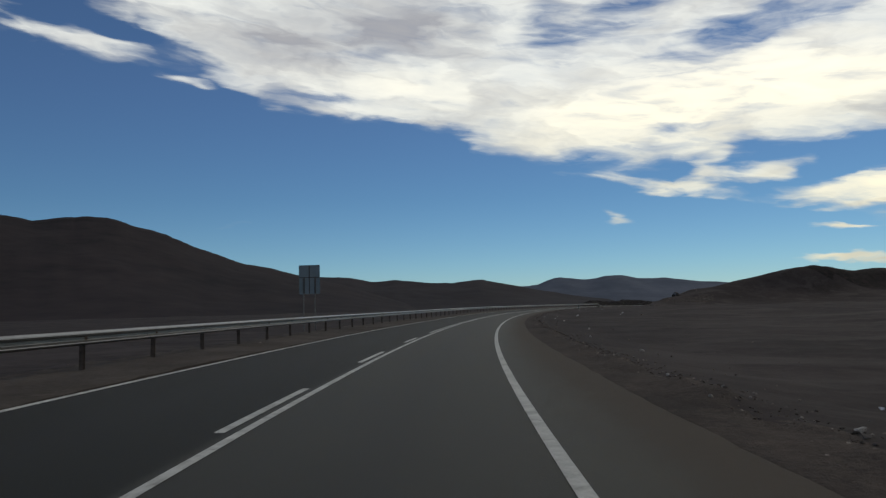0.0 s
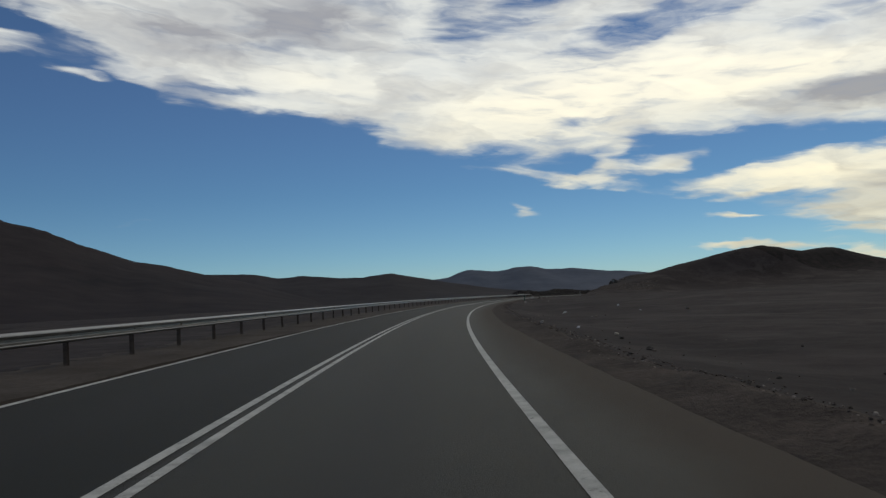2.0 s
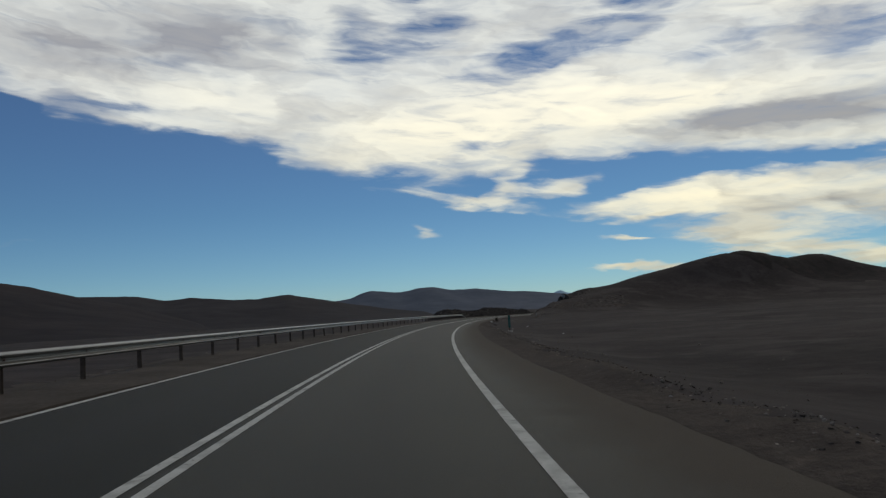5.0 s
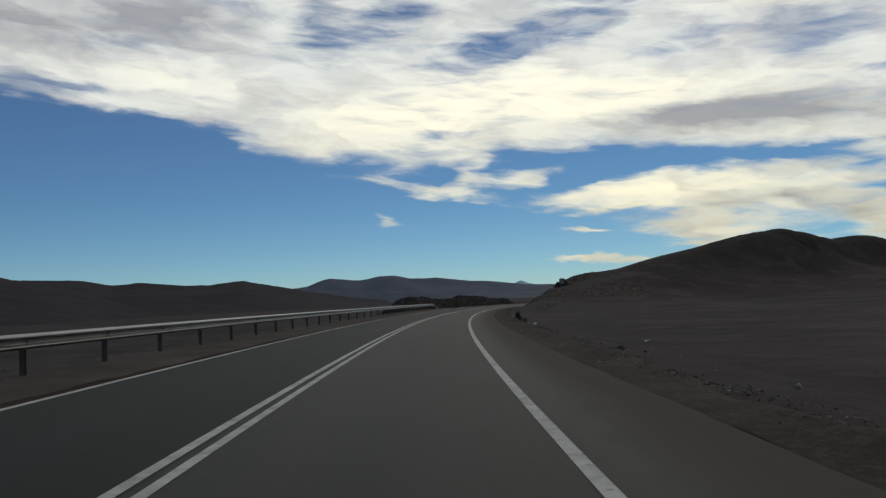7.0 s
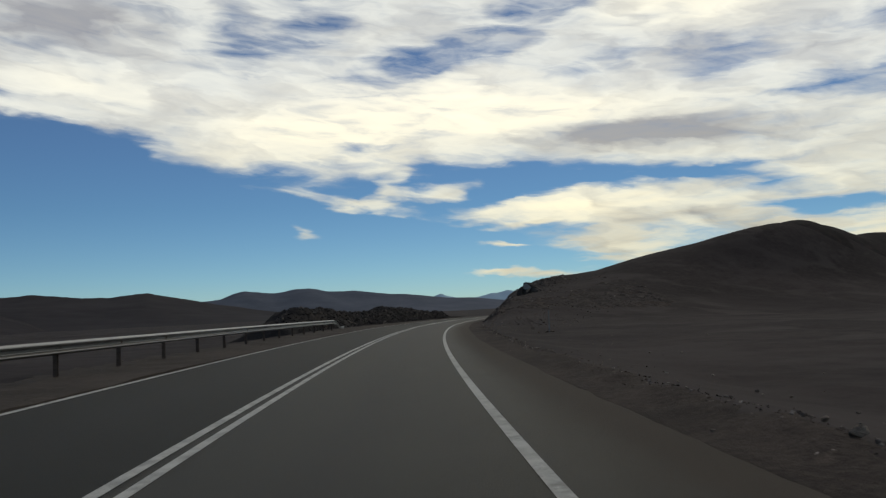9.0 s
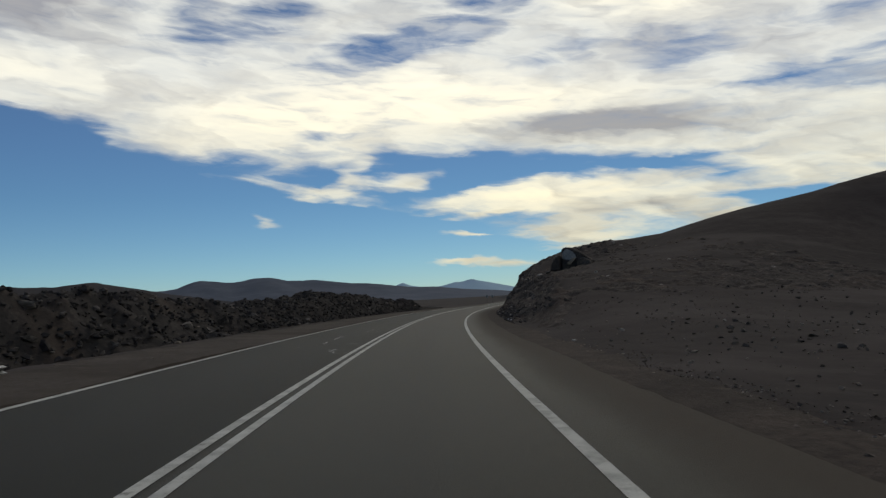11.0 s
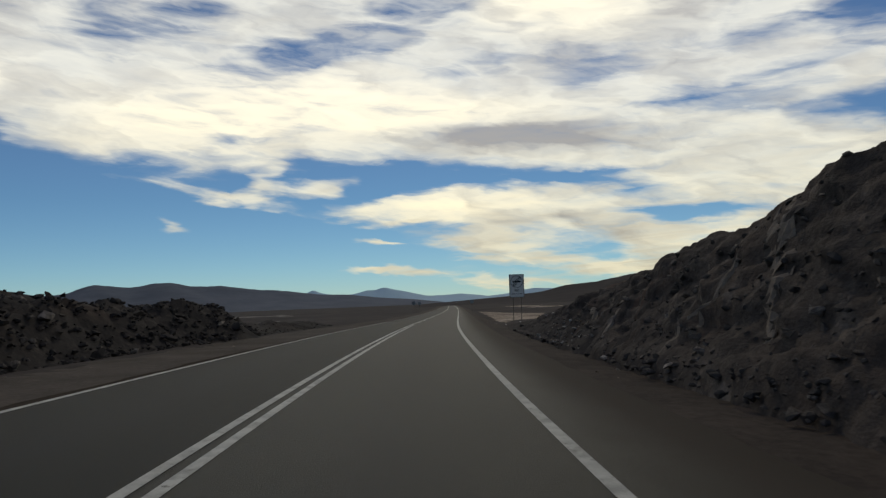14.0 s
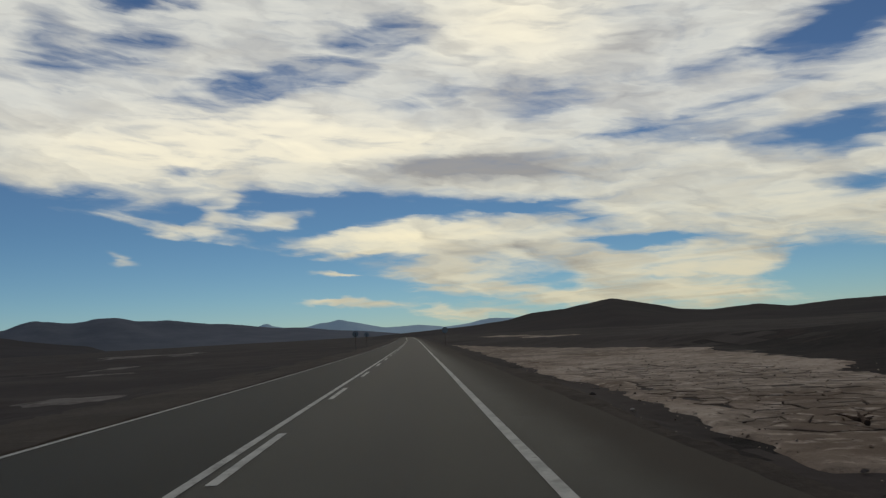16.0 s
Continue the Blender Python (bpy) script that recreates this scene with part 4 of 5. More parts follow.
def hewn(outline, y0, y1, seed, taper=0.8, lean=0.0):
    """A rough block: an outline seen from the front, pulled back in depth, every corner jogged and the edges worn."""
    r, bm = random.Random(seed), bmesh.new()
    cx = sum(p[0] for p in outline) / len(outline)
    cz = sum(p[1] for p in outline) / len(outline)
    for k, (y, e) in enumerate(((y0, taper), (y0 + 0.22 * (y1 - y0), 1.0), (y0 + 0.7 * (y1 - y0), 0.96), (y1, 0.6))):
        for x, z in outline:
            jog = 0.05 if k else 0.03
            bm.verts.new((cx + (x - cx) * e + r.uniform(-jog, jog), y + lean * z + r.uniform(-jog, jog) * 1.5, cz + (z - cz) * e + r.uniform(-jog, jog)))
    got = bmesh.ops.convex_hull(bm, input=list(bm.verts))
    bmesh.ops.delete(bm, geom=list({g for g in got["geom_interior"] + got["geom_unused"] if isinstance(g, bmesh.types.BMVert)}), context="VERTS")
    bmesh.ops.bevel(bm, geom=list(bm.edges), offset=0.025, segments=1, affect="EDGES", clamp_overlap=True)
    return bm


M_SPLIT = material("split_rock", [(0.3, (0.17, 0.172, 0.172)), (0.7, (0.28, 0.28, 0.275))], 1.5, 0.9, 0.6, 6, (6, 0.6), stains=[(1.2, 0.55, 0.75, (0.12, 0.115, 0.11))])


def make_boulder():
    """The big split boulder that crowns the cut."""
    b = thing("boulder", pose(106.35, 342.15, 3.75, 0, 0, -44), "large split grey boulder on top of the rock cut", "boulder")
    part("back_rock", hewn([(-0.72, -0.6), (-0.74, 0.7), (-0.66, 1.45), (-0.5, 1.62), (-0.2, 1.66), (0.1, 1.62), (0.55, 1.45), (1.1, 1.12), (1.7, 0.72), (2.2, 0.3), (2.3, -0.6)], 0.0, 1.7, 3, 0.86), M_ROCK, b, "dark weathered body of the boulder")
    part("side_rock", hewn([(-1.75, -0.6), (-1.6, 0.25), (-1.3, 0.72), (-1.0, 0.98), (-0.8, 0.92), (-0.7, 0.4), (-0.72, -0.6)], -0.3, 1.1, 14, 0.7), M_ROCK, b, "dark rock split off the boulder")
    part("split_face", hewn([(-0.56, 0.62), (-0.58, 1.1), (-0.42, 1.42), (-0.1, 1.5), (0.3, 1.32), (0.62, 0.95), (0.72, 0.62), (0.35, 0.42), (-0.2, 0.42)], -0.16, 0.4, 21, 0.86, 0.1), M_SPLIT, b, "pale freshly split face")
    part("leaning_slab", hewn([(-0.15, 0.05), (-0.08, 0.2), (0.45, 0.62), (0.68, 0.66), (0.6, 0.45), (0.15, 0.0)], -0.5, -0.05, 27, 0.9), M_PALE, b, "pale slab leaning on the boulder")
    part("foot_rock", hewn([(0.6, -0.4), (0.75, 0.5), (1.3, 0.7), (2.0, 0.35), (2.3, -0.4)], -0.4, 0.9, 35), M_ROCK, b, "dark rock at the boulder's foot")


make_boulder()


# ---- rubble mound on the other side ----
MOUND_S = [311, 319, 333, 342, 356, 372, 385, 397, 408, 417, 421, 424, 436, 446, 452]
MOUND_H = [0, 2.1, 2.15, 1.6, 2.05, 2.6, 2.5, 2.65, 1.75, 1.65, 0.95, 0.45, 0.5, 0.4, 0]


def mound_surface(s, lat):
    toe = 7.5 + 1.3 * fbm(s / 5.0, s * 0, 3, 141) + 1.6 * (1 - smooth(s, 316, 328)) + 1.0 * smooth(s, 385, 400) - 1.6 * smooth(s, 402, 412)
    d = -lat - toe
    crest = 3.2
    prof = np.where(d < crest, smooth(d, -0.2, crest) ** 0.8, 1 - 0.9 * smooth(d, crest + 0.8, crest + 7))
    p = road_xyz(s, lat)
    x, y = p[..., 0], p[..., 1]
    g = terrain(x, y, s, lat)
    level = road_xyz(s, np.full(np.shape(s), -6.0))[..., 2]
    tall = np.interp(s, MOUND_S, MOUND_H)
    top = level + tall * (0.93 + 0.22 * fbm(s / 6.0, lat / 6.0, 3, 151)) - 1.0 * (1 - smooth(tall, 0, 0.35))
    blocks = 0.55 * fbm(s / 3.4, lat / 3.0, 3, 161) + 0.50 * cobbles(s / 1.7, (lat + 20) / 1.4, 163) + 0.26 * cobbles(s / 0.8, (lat + 20) / 0.7, 171) + 0.12 * facets(s / 0.42, (lat + 20) / 0.4, 181)
    return x, y, g * (1 - prof) + np.maximum(top, g) * prof + prof * blocks * smooth(tall, 0.1, 0.8), prof


def make_mound():
    s, lat = np.arange(310, 455, 0.24), np.arange(-20, -6.0, 0.2)
    ss, ll = np.meshgrid(s, lat, indexing="ij")
    x, y, z, prof = mound_surface(ss, ll)
    z = z - 0.12 + 0.1 * prof
    ob = tagged(new("rubble_mound", mesh_of("rubble_mound", np.stack([x, y, z], -1).reshape(-1, 3), grid_faces(len(s), len(lat))[:, ::-1], M_MOUND, True)), "long low mound of dark broken rock beside the road", "mound")
    rng = random.Random(31)
    places, sizes, picks = [], [], []
    while len(places) < 5200:
        s, d = rng.uniform(313, 446), rng.random() ** 1.15
        lat = -7.4 - 4.8 * d - (1.3 if s < 325 else -0.7 if s > 408 else 0.0)
        x, y, z, prof = mound_surface(np.array(s), np.array(lat))
        if prof < 0.03 and rng.random() < 0.8 or s > 419 and rng.random() < 0.8:
            continue
        size = min(0.12 * rng.paretovariate(1.8), 0.6) if s < 419 else min(0.06 * rng.paretovariate(1.8), 0.15)
        if size > 0.26 and len(picks) < 250:
            picks.append((float(x), float(y), float(z) + size * 0.1, size))
        else:
            places.append((float(x), float(y), float(z) + size * 0.05))
            sizes.append(min(size, 0.32))
    rubble("rubble", places, sizes, M_MOUND_STONE, ob, "small broken dark stones", seed=32)
    for _ in range(46):  # boulders along the crest
        s = rng.uniform(318, 420)
        x, y, z, prof = mound_surface(np.array(s), np.array(-rng.uniform(10.0, 12.3)))
        size = rng.uniform(0.3, 0.6)
        picks.append((float(x), float(y), float(z) - size * 0.05, size))
    for x, y, z, size in picks:
        st = part("stone", stone_mesh(rng.randrange(12), M_PALE if rng.random() < 0.07 and size < 0.35 else M_MOUND_STONE), None, ob)
        st.matrix_basis = Matrix.LocRotScale((x, y, z), spin(rng), (size * rng.uniform(0.8, 1.5), size, size * rng.uniform(0.7, 1.2)))
    return ob


make_mound()


# ---- stones along the roadside ----
def roadside_stones():
    rng = random.Random(51)
    places, sizes = [], []
    for _ in range(2800):
        s = rng.uniform(-4, 452)
        lat = 5.5 + min(rng.expovariate(0.35), 22) if rng.random() < 0.72 else -4.6 - min(rng.expovariate(0.5), 14)
        if 310 < s < 428 and lat < -6.5 or 330 < s < 425 and lat > 6.6:
            continue
        p = road_xyz(s, lat)
        places.append((p[0], p[1], float(terrain(p[0], p[1], np.array(s), np.array(lat))) + 0.02))
        sizes.append(min(0.022 * rng.paretovariate(1.8), 0.12))
    for _ in range(560):  # stones that rolled down before the cut
        s, lat = rng.gauss(318, 11), 7.2 + 9 * rng.random() ** 0.8
        if lat > 7.5 + (s - 290) * 0.35:
            continue
        p = road_xyz(s, lat)
        places.append((p[0], p[1], float(terrain(p[0], p[1], np.array(s), np.array(lat))) + 0.02))
        sizes.append(min(0.036 * rng.paretovariate(1.7), 0.24))
    for _ in range(1500):  # scree below the end of the cut
        s, lat = rng.gauss(417, 8), 6.9 + 16 * rng.random() ** 1.7
        if not 406 < s < 425 or lat < 6.9 + 0.12 * (s - 406):
            continue
        p = road_xyz(s, lat)
        if knolls(p[0], p[1]) < rng.uniform(0.1, 0.8):
            continue
        places.append((p[0], p[1], float(terrain(p[0], p[1], np.array(s), np.array(lat))) + 0.02))
        sizes.append(min(0.05 * rng.paretovariate(1.8), 0.28))
    rubble("stones", places, sizes, M_STONE, None, "loose dark and pale stones scattered on the desert ground", "stones", seed=52)


roadside_stones()


def windrow():
    """The low ridge of stony gravel that the grader left beside the asphalt."""
    rng = random.Random(57)
    places, sizes = [], []
    for _ in range(24000):
        s = rng.uniform(-4, 318)
        lat = rng.gauss(6.3, 0.38)
        if lat < 5.5 or fbm(s / 4.0, lat, 2, 58) < rng.uniform(-0.5, 0.25):
            continue
        p = road_xyz(s, lat)
        size = min(0.021 * rng.paretovariate(2.1), 0.075)
        places.append((p[0], p[1], float(terrain(p[0], p[1], np.array(s), np.array(lat))) + size * 0.15))
        sizes.append(size)
    rubble("windrow", places, sizes, M_WINDROW, None, "ridge of small brown stones along the gravel shoulder", "stones", seed=59)


windrow()


def ground_pose(s, lat, dz=0.0, turn=0.0):
    x, y, _ = road_xyz(s, lat)
    z = float(terrain(np.array([x]), np.array([y]), np.array([float(s)]), np.array([float(lat)]))[0])
    return pose(x, y, z + dz, 0, 0, math.degrees(np.interp(s, ALONG, TURN)) + turn)


def pale_stone(s, lat, size, turn, label):
    ob = new("pale_stone", stone_mesh(int(turn) % 12, M_PALE if size > 0.25 else M_FRESH))
    ob.matrix_world = ground_pose(s, lat, size * 0.2, turn) @ Matrix.Diagonal((size, size * 0.8, size * 0.8, 1))
    tagged(ob, label, "stone", "pale stones by the road")


def dark_stone(s, lat, size, turn):
    ob = new("dark_stone", stone_mesh(int(turn) % 12, M_MOUND_STONE))
    ob.matrix_world = ground_pose(s, lat, size * 0.22, turn) @ Matrix.Diagonal((size, size * 0.85, size * 0.85, 1))
    tagged(ob, "dark angular rock beside the gravel shoulder", "stone", "dark rocks by the road")


for s, lat, size, turn in ((240.3, 6.75, 0.5, 20), (236.6, 6.85, 0.3, 75), (235.2, 6.95, 0.22, 130), (243.5, 7.3, 0.26, 51), (205.6, 6.9, 0.3, 15), (71.5, 7.6, 0.24, 33), (78.2, 8.4, 0.26, 64), (455.5, 6.9, 0.24, 42), (423.8, 7.15, 0.56, 40), (422.6, 7.9, 0.3, 93), (421.9, 8.6, 0.24, 18), (95.2, 7.0, 0.22, 56), (105.9, 12.2, 0.24, 81)):
    dark_stone(s, lat, size, turn)
for s, lat, size, turn in ((7.9, 6.6, 0.16, 10), (82.3, 9.1, 0.24, 40), (15, 6.5, 0.14, 80), (198.9, 8.2, 0.22, 120), (239.9, 6.5, 0.2, 55), (247.4, 6.4, 0.26, 35), (89.3, 7.0, 0.24, 22), (415.3, 6.85, 0.2, 26), (430.1, 6.55, 0.16, 87), (38.5, 8.1, 0.2, 95), (25.7, 8.2, 0.2, 18), (55.0, 9.7, 0.22, 61), (114.1, 6.0, 0.12, 77), (180.5, 5.6, 0.1, 29), (320, 6.6, 0.18, 31), (349, 6.6, 0.16, 17), (452, 7.0, 0.2, 66), (112, 20, 0.4, 140)):
    pale_stone(s, lat, size, turn, "pale grey stone lying on the dark gravel")


def litter(s, lat, size, turn, up=0.3):
    """A crumpled white sheet."""
    u = np.linspace(-0.5, 0.5, 7)
    a, b = np.meshgrid(u, u, indexing="ij")
    z = 0.35 * fbm(a * 3 + turn, b * 3, 3, 200 + int(turn)) + 0.25 + up * a
    top = np.stack([a * size, b * size * 0.6, z * size], -1).reshape(-1, 3)
    v = np.concatenate([top, top - (0, 0, 0.008)])
    f = grid_faces(7, 7)
    ob = new("litter", mesh_of("litter", v, np.concatenate([f[:, ::-1], f + 49]), M_LITTER))
    ob.matrix_world = ground_pose(s, lat, 0.0, turn)
    tagged(ob, "crumpled white scrap of litter on the desert ground", "litter", "litter by the road")


for s, lat, size, turn in ((116.3, 11.1, 0.34, 15), (116.7, 17.3, 0.1, 71), (106.7, 12.0, 0.08, 29), (99.7, 8.4, 0.07, 48), (136.5, 18.4, 0.28, 55), (85.9, 8.2, 0.2, 70), (222.2, 6.5, 0.24, 60), (222.9, 6.3, 0.12, 110), (217.0, 10.4, 0.22, 20), (350, 6.5, 0.22, 130), (348.2, 6.6, 0.25, 44), (9.1, 7.6, 0.1, 12), (12.5, 9.2, 0.1, 84), (190, 11.5, 0.12, 33), (425, 7.2, 0.15, 66), (431, 7.6, 0.12, 8)):
    litter(s, lat, size, turn)


# ---- guard rail ----
RAIL_LAT, RAIL_PITCH, RAIL_FIRST, RAIL_COUNT = -5.78, 3.62, 41.44 - 28 * 3.62, 101


def beam_mesh(name, s, lat, drop):
    """A rolled W beam along the given stations."""
    prof = [(0.004, 0.52), (0.074, 0.552), (0.083, 0.572), (0.074, 0.592), (0.008, 0.632), (0.0, 0.648), (0.0, 0.696), (0.008, 0.708), (0.074, 0.744), (0.083, 0.764), (0.074, 0.784), (0.006, 0.822), (0.0, 0.828)]
    ring = prof + [(d - 0.006, z) for d, z in reversed(prof)]
    d, z = np.array([r[0] for r in ring]), np.array([r[1] for r in ring])
    ss, dd = np.meshgrid(s, d, indexing="ij")
    p = road_xyz(ss, lat[:, None] + dd)
    p[..., 2] = road_xyz(ss, lat[:, None] + 0 * dd)[..., 2] + z[None] * (1 - drop[:, None]) + drop[:, None] * (z[None] - 0.5) * 0.6
    n, m = len(s), len(ring)
    f = [(i * m + j, i * m + (j + 1) % m, (i + 1) * m + (j + 1) % m, (i + 1) * m + j) for i in range(n - 1) for j in range(m)]
    f += [tuple(range(m)), tuple(reversed(range((n - 1) * m, n * m)))]
    return mesh_of(name, p.reshape(-1, 3), f, M_STEEL)


def make_rail():
    rail = thing("guard_rail", Matrix(), "long galvanised steel guard rail on dark posts", "guard rail")
    last = RAIL_FIRST + RAIL_PITCH * (RAIL_COUNT - 1)
    s = RAIL_FIRST
    k = 0
    while s < last - 1:
        e = min(s + 2 * RAIL_PITCH + 0.25, last)
        st = np.linspace(s, e, 7)
        part("beam", beam_mesh("beam", st, np.full(7, RAIL_LAT + 0.10 + (0.007 if k % 2 else 0.0)), np.zeros(7)), M_STEEL, rail)
        s, k = s + 2 * RAIL_PITCH, k + 1
    st = np.linspace(last - 0.2, last + 8.5, 14)
    part("end_section", beam_mesh("end_section", st, RAIL_LAT + 0.10 - 0.5 * smooth(st, last, last + 8), smooth(st, last, last + 7.5)), M_STEEL, rail, "steel end section bent down to the ground")
    bm = bmesh.new()  # a channel post
    box(bm, -0.032, -0.026, -0.045, 0.045, -0.35, 0.80)
    box(bm, -0.026, 0.06, -0.045, -0.038, -0.35, 0.80)
    box(bm, -0.026, 0.06, 0.038, 0.045, -0.35, 0.80)
    box(bm, -0.026, 0.05, -0.038, 0.038, 0.79, 0.80)
    post = bpy.data.meshes.new("post")
    bm.to_mesh(post)
    post.materials.append(M_POST)
    bm = bmesh.new()
    box(bm, 0.06, 0.105, -0.05, 0.05, 0.56, 0.79, 0.006)
    block = bpy.data.meshes.new("spacer")
    bm.to_mesh(block)
    block.materials.append(M_POST)
    bm = bmesh.new()
    bmesh.ops.create_cone(bm, cap_ends=True, segments=6, radius1=0.022, radius2=0.018, depth=0.03, matrix=Matrix.Translation((0.115, 0, 0.675)) @ Matrix.Rotation(radians(90), 4, "Y"))
    bolt = bpy.data.meshes.new("bolt")
    bm.to_mesh(bolt)
    bolt.materials.append(M_POST)
    rng = random.Random(61)
    for k in range(RAIL_COUNT + 1):
        s = RAIL_FIRST + RAIL_PITCH * k
        s += float(np.interp(s, [10, 22, 45, 55, 98, 126, 195, 222, 250], [0.5, 0.55, -0.3, -0.33, -1.4, -2.05, -2.8, -3.1, -3.6]))
        m = on_road(s, RAIL_LAT) @ pose(0, 0, 0, rng.uniform(-1, 1), rng.uniform(-1, 1), rng.uniform(-2, 2))
        for name, me in (("post", post), ("spacer", block), ("bolt", bolt)):
            part(name, me, None, rail).matrix_basis = m


make_rail()


# ---- signs ----
M_POLE = material("weathered_pole", [(0.3, (0.085, 0.078, 0.07)), (0.7, (0.16, 0.148, 0.135))], 4.0, 0.75, 0.3, 30, (25, 0.5), metal=0.2)
M_FOOTING = material("whitewashed_concrete", [(0.3, (0.5, 0.49, 0.47)), (0.7, (0.68, 0.67, 0.64))], 3.0, 0.9, 0.4, 30, (25, 0.5))


def rounded_plate(w, h, r, y0, y1, cx=0.0, cz=0.0, seg=5):
    """An upright plate with round corners, between depths y0 and y1."""
    pts = []
    for sx, sz, a0 in ((1, 1, 0), (-1, 1, 90), (-1, -1, 180), (1, -1, 270)):
        for k in range(seg + 1):
            a = radians(a0 + 90 * k / seg)
            pts.append((cx + sx * (w / 2 - r) + r * math.cos(a), cz + sz * (h / 2 - r) + r * math.sin(a)))
    return prism(pts, y0, y1)


def prism(pts, y0, y1):
    bm = bmesh.new()
    a = [bm.verts.new((x, y0, z)) for x, z in pts]
    b = [bm.verts.new((x, y1, z)) for x, z in pts]
    bm.faces.new(a)
    bm.faces.new(list(reversed(b)))
    n = len(pts)
    for i in range(n):
        bm.faces.new((a[(i + 1) % n], a[i], b[i], b[(i + 1) % n]))
    bmesh.ops.recalc_face_normals(bm, faces=list(bm.faces))
    return bm


def ring(r0, r1, y0, y1, cx, cz, seg=40):
    bm = bmesh.new()
    loops = []
    for r, y in ((r1, y0), (r1, y1), (r0, y1), (r0, y0)):
        loops.append([bm.verts.new((cx + r * math.cos(2 * math.pi * k / seg), y, cz + r * math.sin(2 * math.pi * k / seg))) for k in range(seg)])
    for i in range(4):
        p, q = loops[i], loops[(i + 1) % 4]
        for k in range(seg):
            bm.faces.new((p[k], p[(k + 1) % seg], q[(k + 1) % seg], q[k]))
    bmesh.ops.recalc_face_normals(bm, faces=list(bm.faces))
    return bm


def tube(r, x, y, z0, z1, seg=12):
    bm = bmesh.new()
    bmesh.ops.create_cone(bm, cap_ends=True, segments=seg, radius1=r, radius2=r, depth=z1 - z0, matrix=Matrix.Translation((x, y, (z0 + z1) / 2)))
    return bm


def lettering(text, size, x, y, z, mat, parent, name):
    c = bpy.data.curves.new(name, "FONT")
    c.body, c.size, c.align_x, c.align_y, c.extrude, c.offset = text, size, "CENTER", "CENTER", 0.0015, size * 0.012
    tmp = bpy.data.objects.new(name, c)
    scene.collection.objects.link(tmp)
    me = bpy.data.meshes.new_from_object(tmp.evaluated_get(bpy.context.evaluated_depsgraph_get()))
    bpy.data.objects.remove(tmp)
    me.materials.clear()
    me.materials.append(mat)
    ob = part(name, me, mat, parent)
    ob.matrix_basis = pose(x, y, z, 90, 0, 0)
    return ob


def end_of_ban_sign():
    """Faces the traffic that drives along the road."""
    s, lat = 438.2, 7.95
    x, y, z = 140.45, 406.25, -0.72
    th = math.degrees(np.interp(s, ALONG, TURN))
    g = thing("road_sign", pose(x, y, z, 0, 0.6, th - 7), "white rectangular end of restriction road sign on two steel posts", "road sign")
    cz, w, h = 2.88, 1.15, 1.80
    part("panel", rounded_plate(w, h, 0.07, 0.0, 0.012, 0, cz), M_SIGNFACE, g)
    for name, a, b, c, d in (("border", -w / 2 + 0.012, w / 2 - 0.012, h / 2 - 0.047, h / 2 - 0.012), ("border", -w / 2 + 0.012, w / 2 - 0.012, -h / 2 + 0.012, -h / 2 + 0.047), ("border", -w / 2 + 0.012, -w / 2 + 0.047, -h / 2 + 0.047, h / 2 - 0.047), ("border", w / 2 - 0.047, w / 2 - 0.012, -h / 2 + 0.047, h / 2 - 0.047)):
        bm = bmesh.new()
        box(bm, a, b, -0.004, -0.0005, cz + c, cz + d)
        part(name, bm, M_BLACK, g, "black painted border")
    part("ring", ring(0.44, 0.475, -0.005, -0.0005, 0, cz + 0.32), M_BLACK, g, "black ring")
    car = [(-0.33, -0.05), (-0.33, 0.035), (-0.30, 0.05), (0.30, 0.05), (0.33, 0.03), (0.33, -0.05), (0.27, -0.05), (0.255, -0.085), (0.2, -0.085), (0.185, -0.05), (-0.185, -0.05), (-0.2, -0.085), (-0.255, -0.085), (-0.27, -0.05)]
    part("car_symbol", prism([(px, pz + cz + 0.32) for px, pz in car], -0.006, -0.0005), M_BLACK, g, "black car symbol")
    roof = [(-0.31, 0.05), (-0.28, 0.125), (-0.08, 0.125), (-0.05, 0.05), (-0.07, 0.05), (-0.095, 0.107), (-0.265, 0.107), (-0.285, 0.05)]
    part("car_roof", prism([(px, pz + cz + 0.32) for px, pz in roof], -0.006, -0.0005), M_BLACK, g, "outlined car roof")
    for k in range(5):
        o = (k - 2) * 0.052
        e = math.sqrt(0.44 ** 2 - o ** 2)
        ux, uz, nx, nz = math.cos(radians(50)), math.sin(radians(50)), -math.sin(radians(50)), math.cos(radians(50))
        pts = [(ux * q + nx * (o + t), cz + 0.32 + uz * q + nz * (o + t)) for q, t in ((-e, -0.013), (e, -0.013), (e, 0.013), (-e, 0.013))]
        part("stripe", prism(pts, -0.0075, -0.0005), M_BLACK, g, "black diagonal stripe")
    lettering("FIN", 0.235, 0.0, -0.002, cz - 0.37, M_BLACK, g, "letters")
    lettering("RESTRICCION", 0.135, 0.0, -0.002, cz - 0.62, M_BLACK, g, "letters")
    for px in (-0.31, 0.31):
        part("post", tube(0.028, px, 0.045, -0.2, cz + h / 2 - 0.1), M_POLE, g, "grey weathered steel post")
        bm = bmesh.new()
        box(bm, px - 0.30, px + 0.27, -0.16, 0.22, -0.2, 0.05, 0.02)
        part("footing", bm, M_FOOTING, g, "pale concrete footing slab")


end_of_ban_sign()


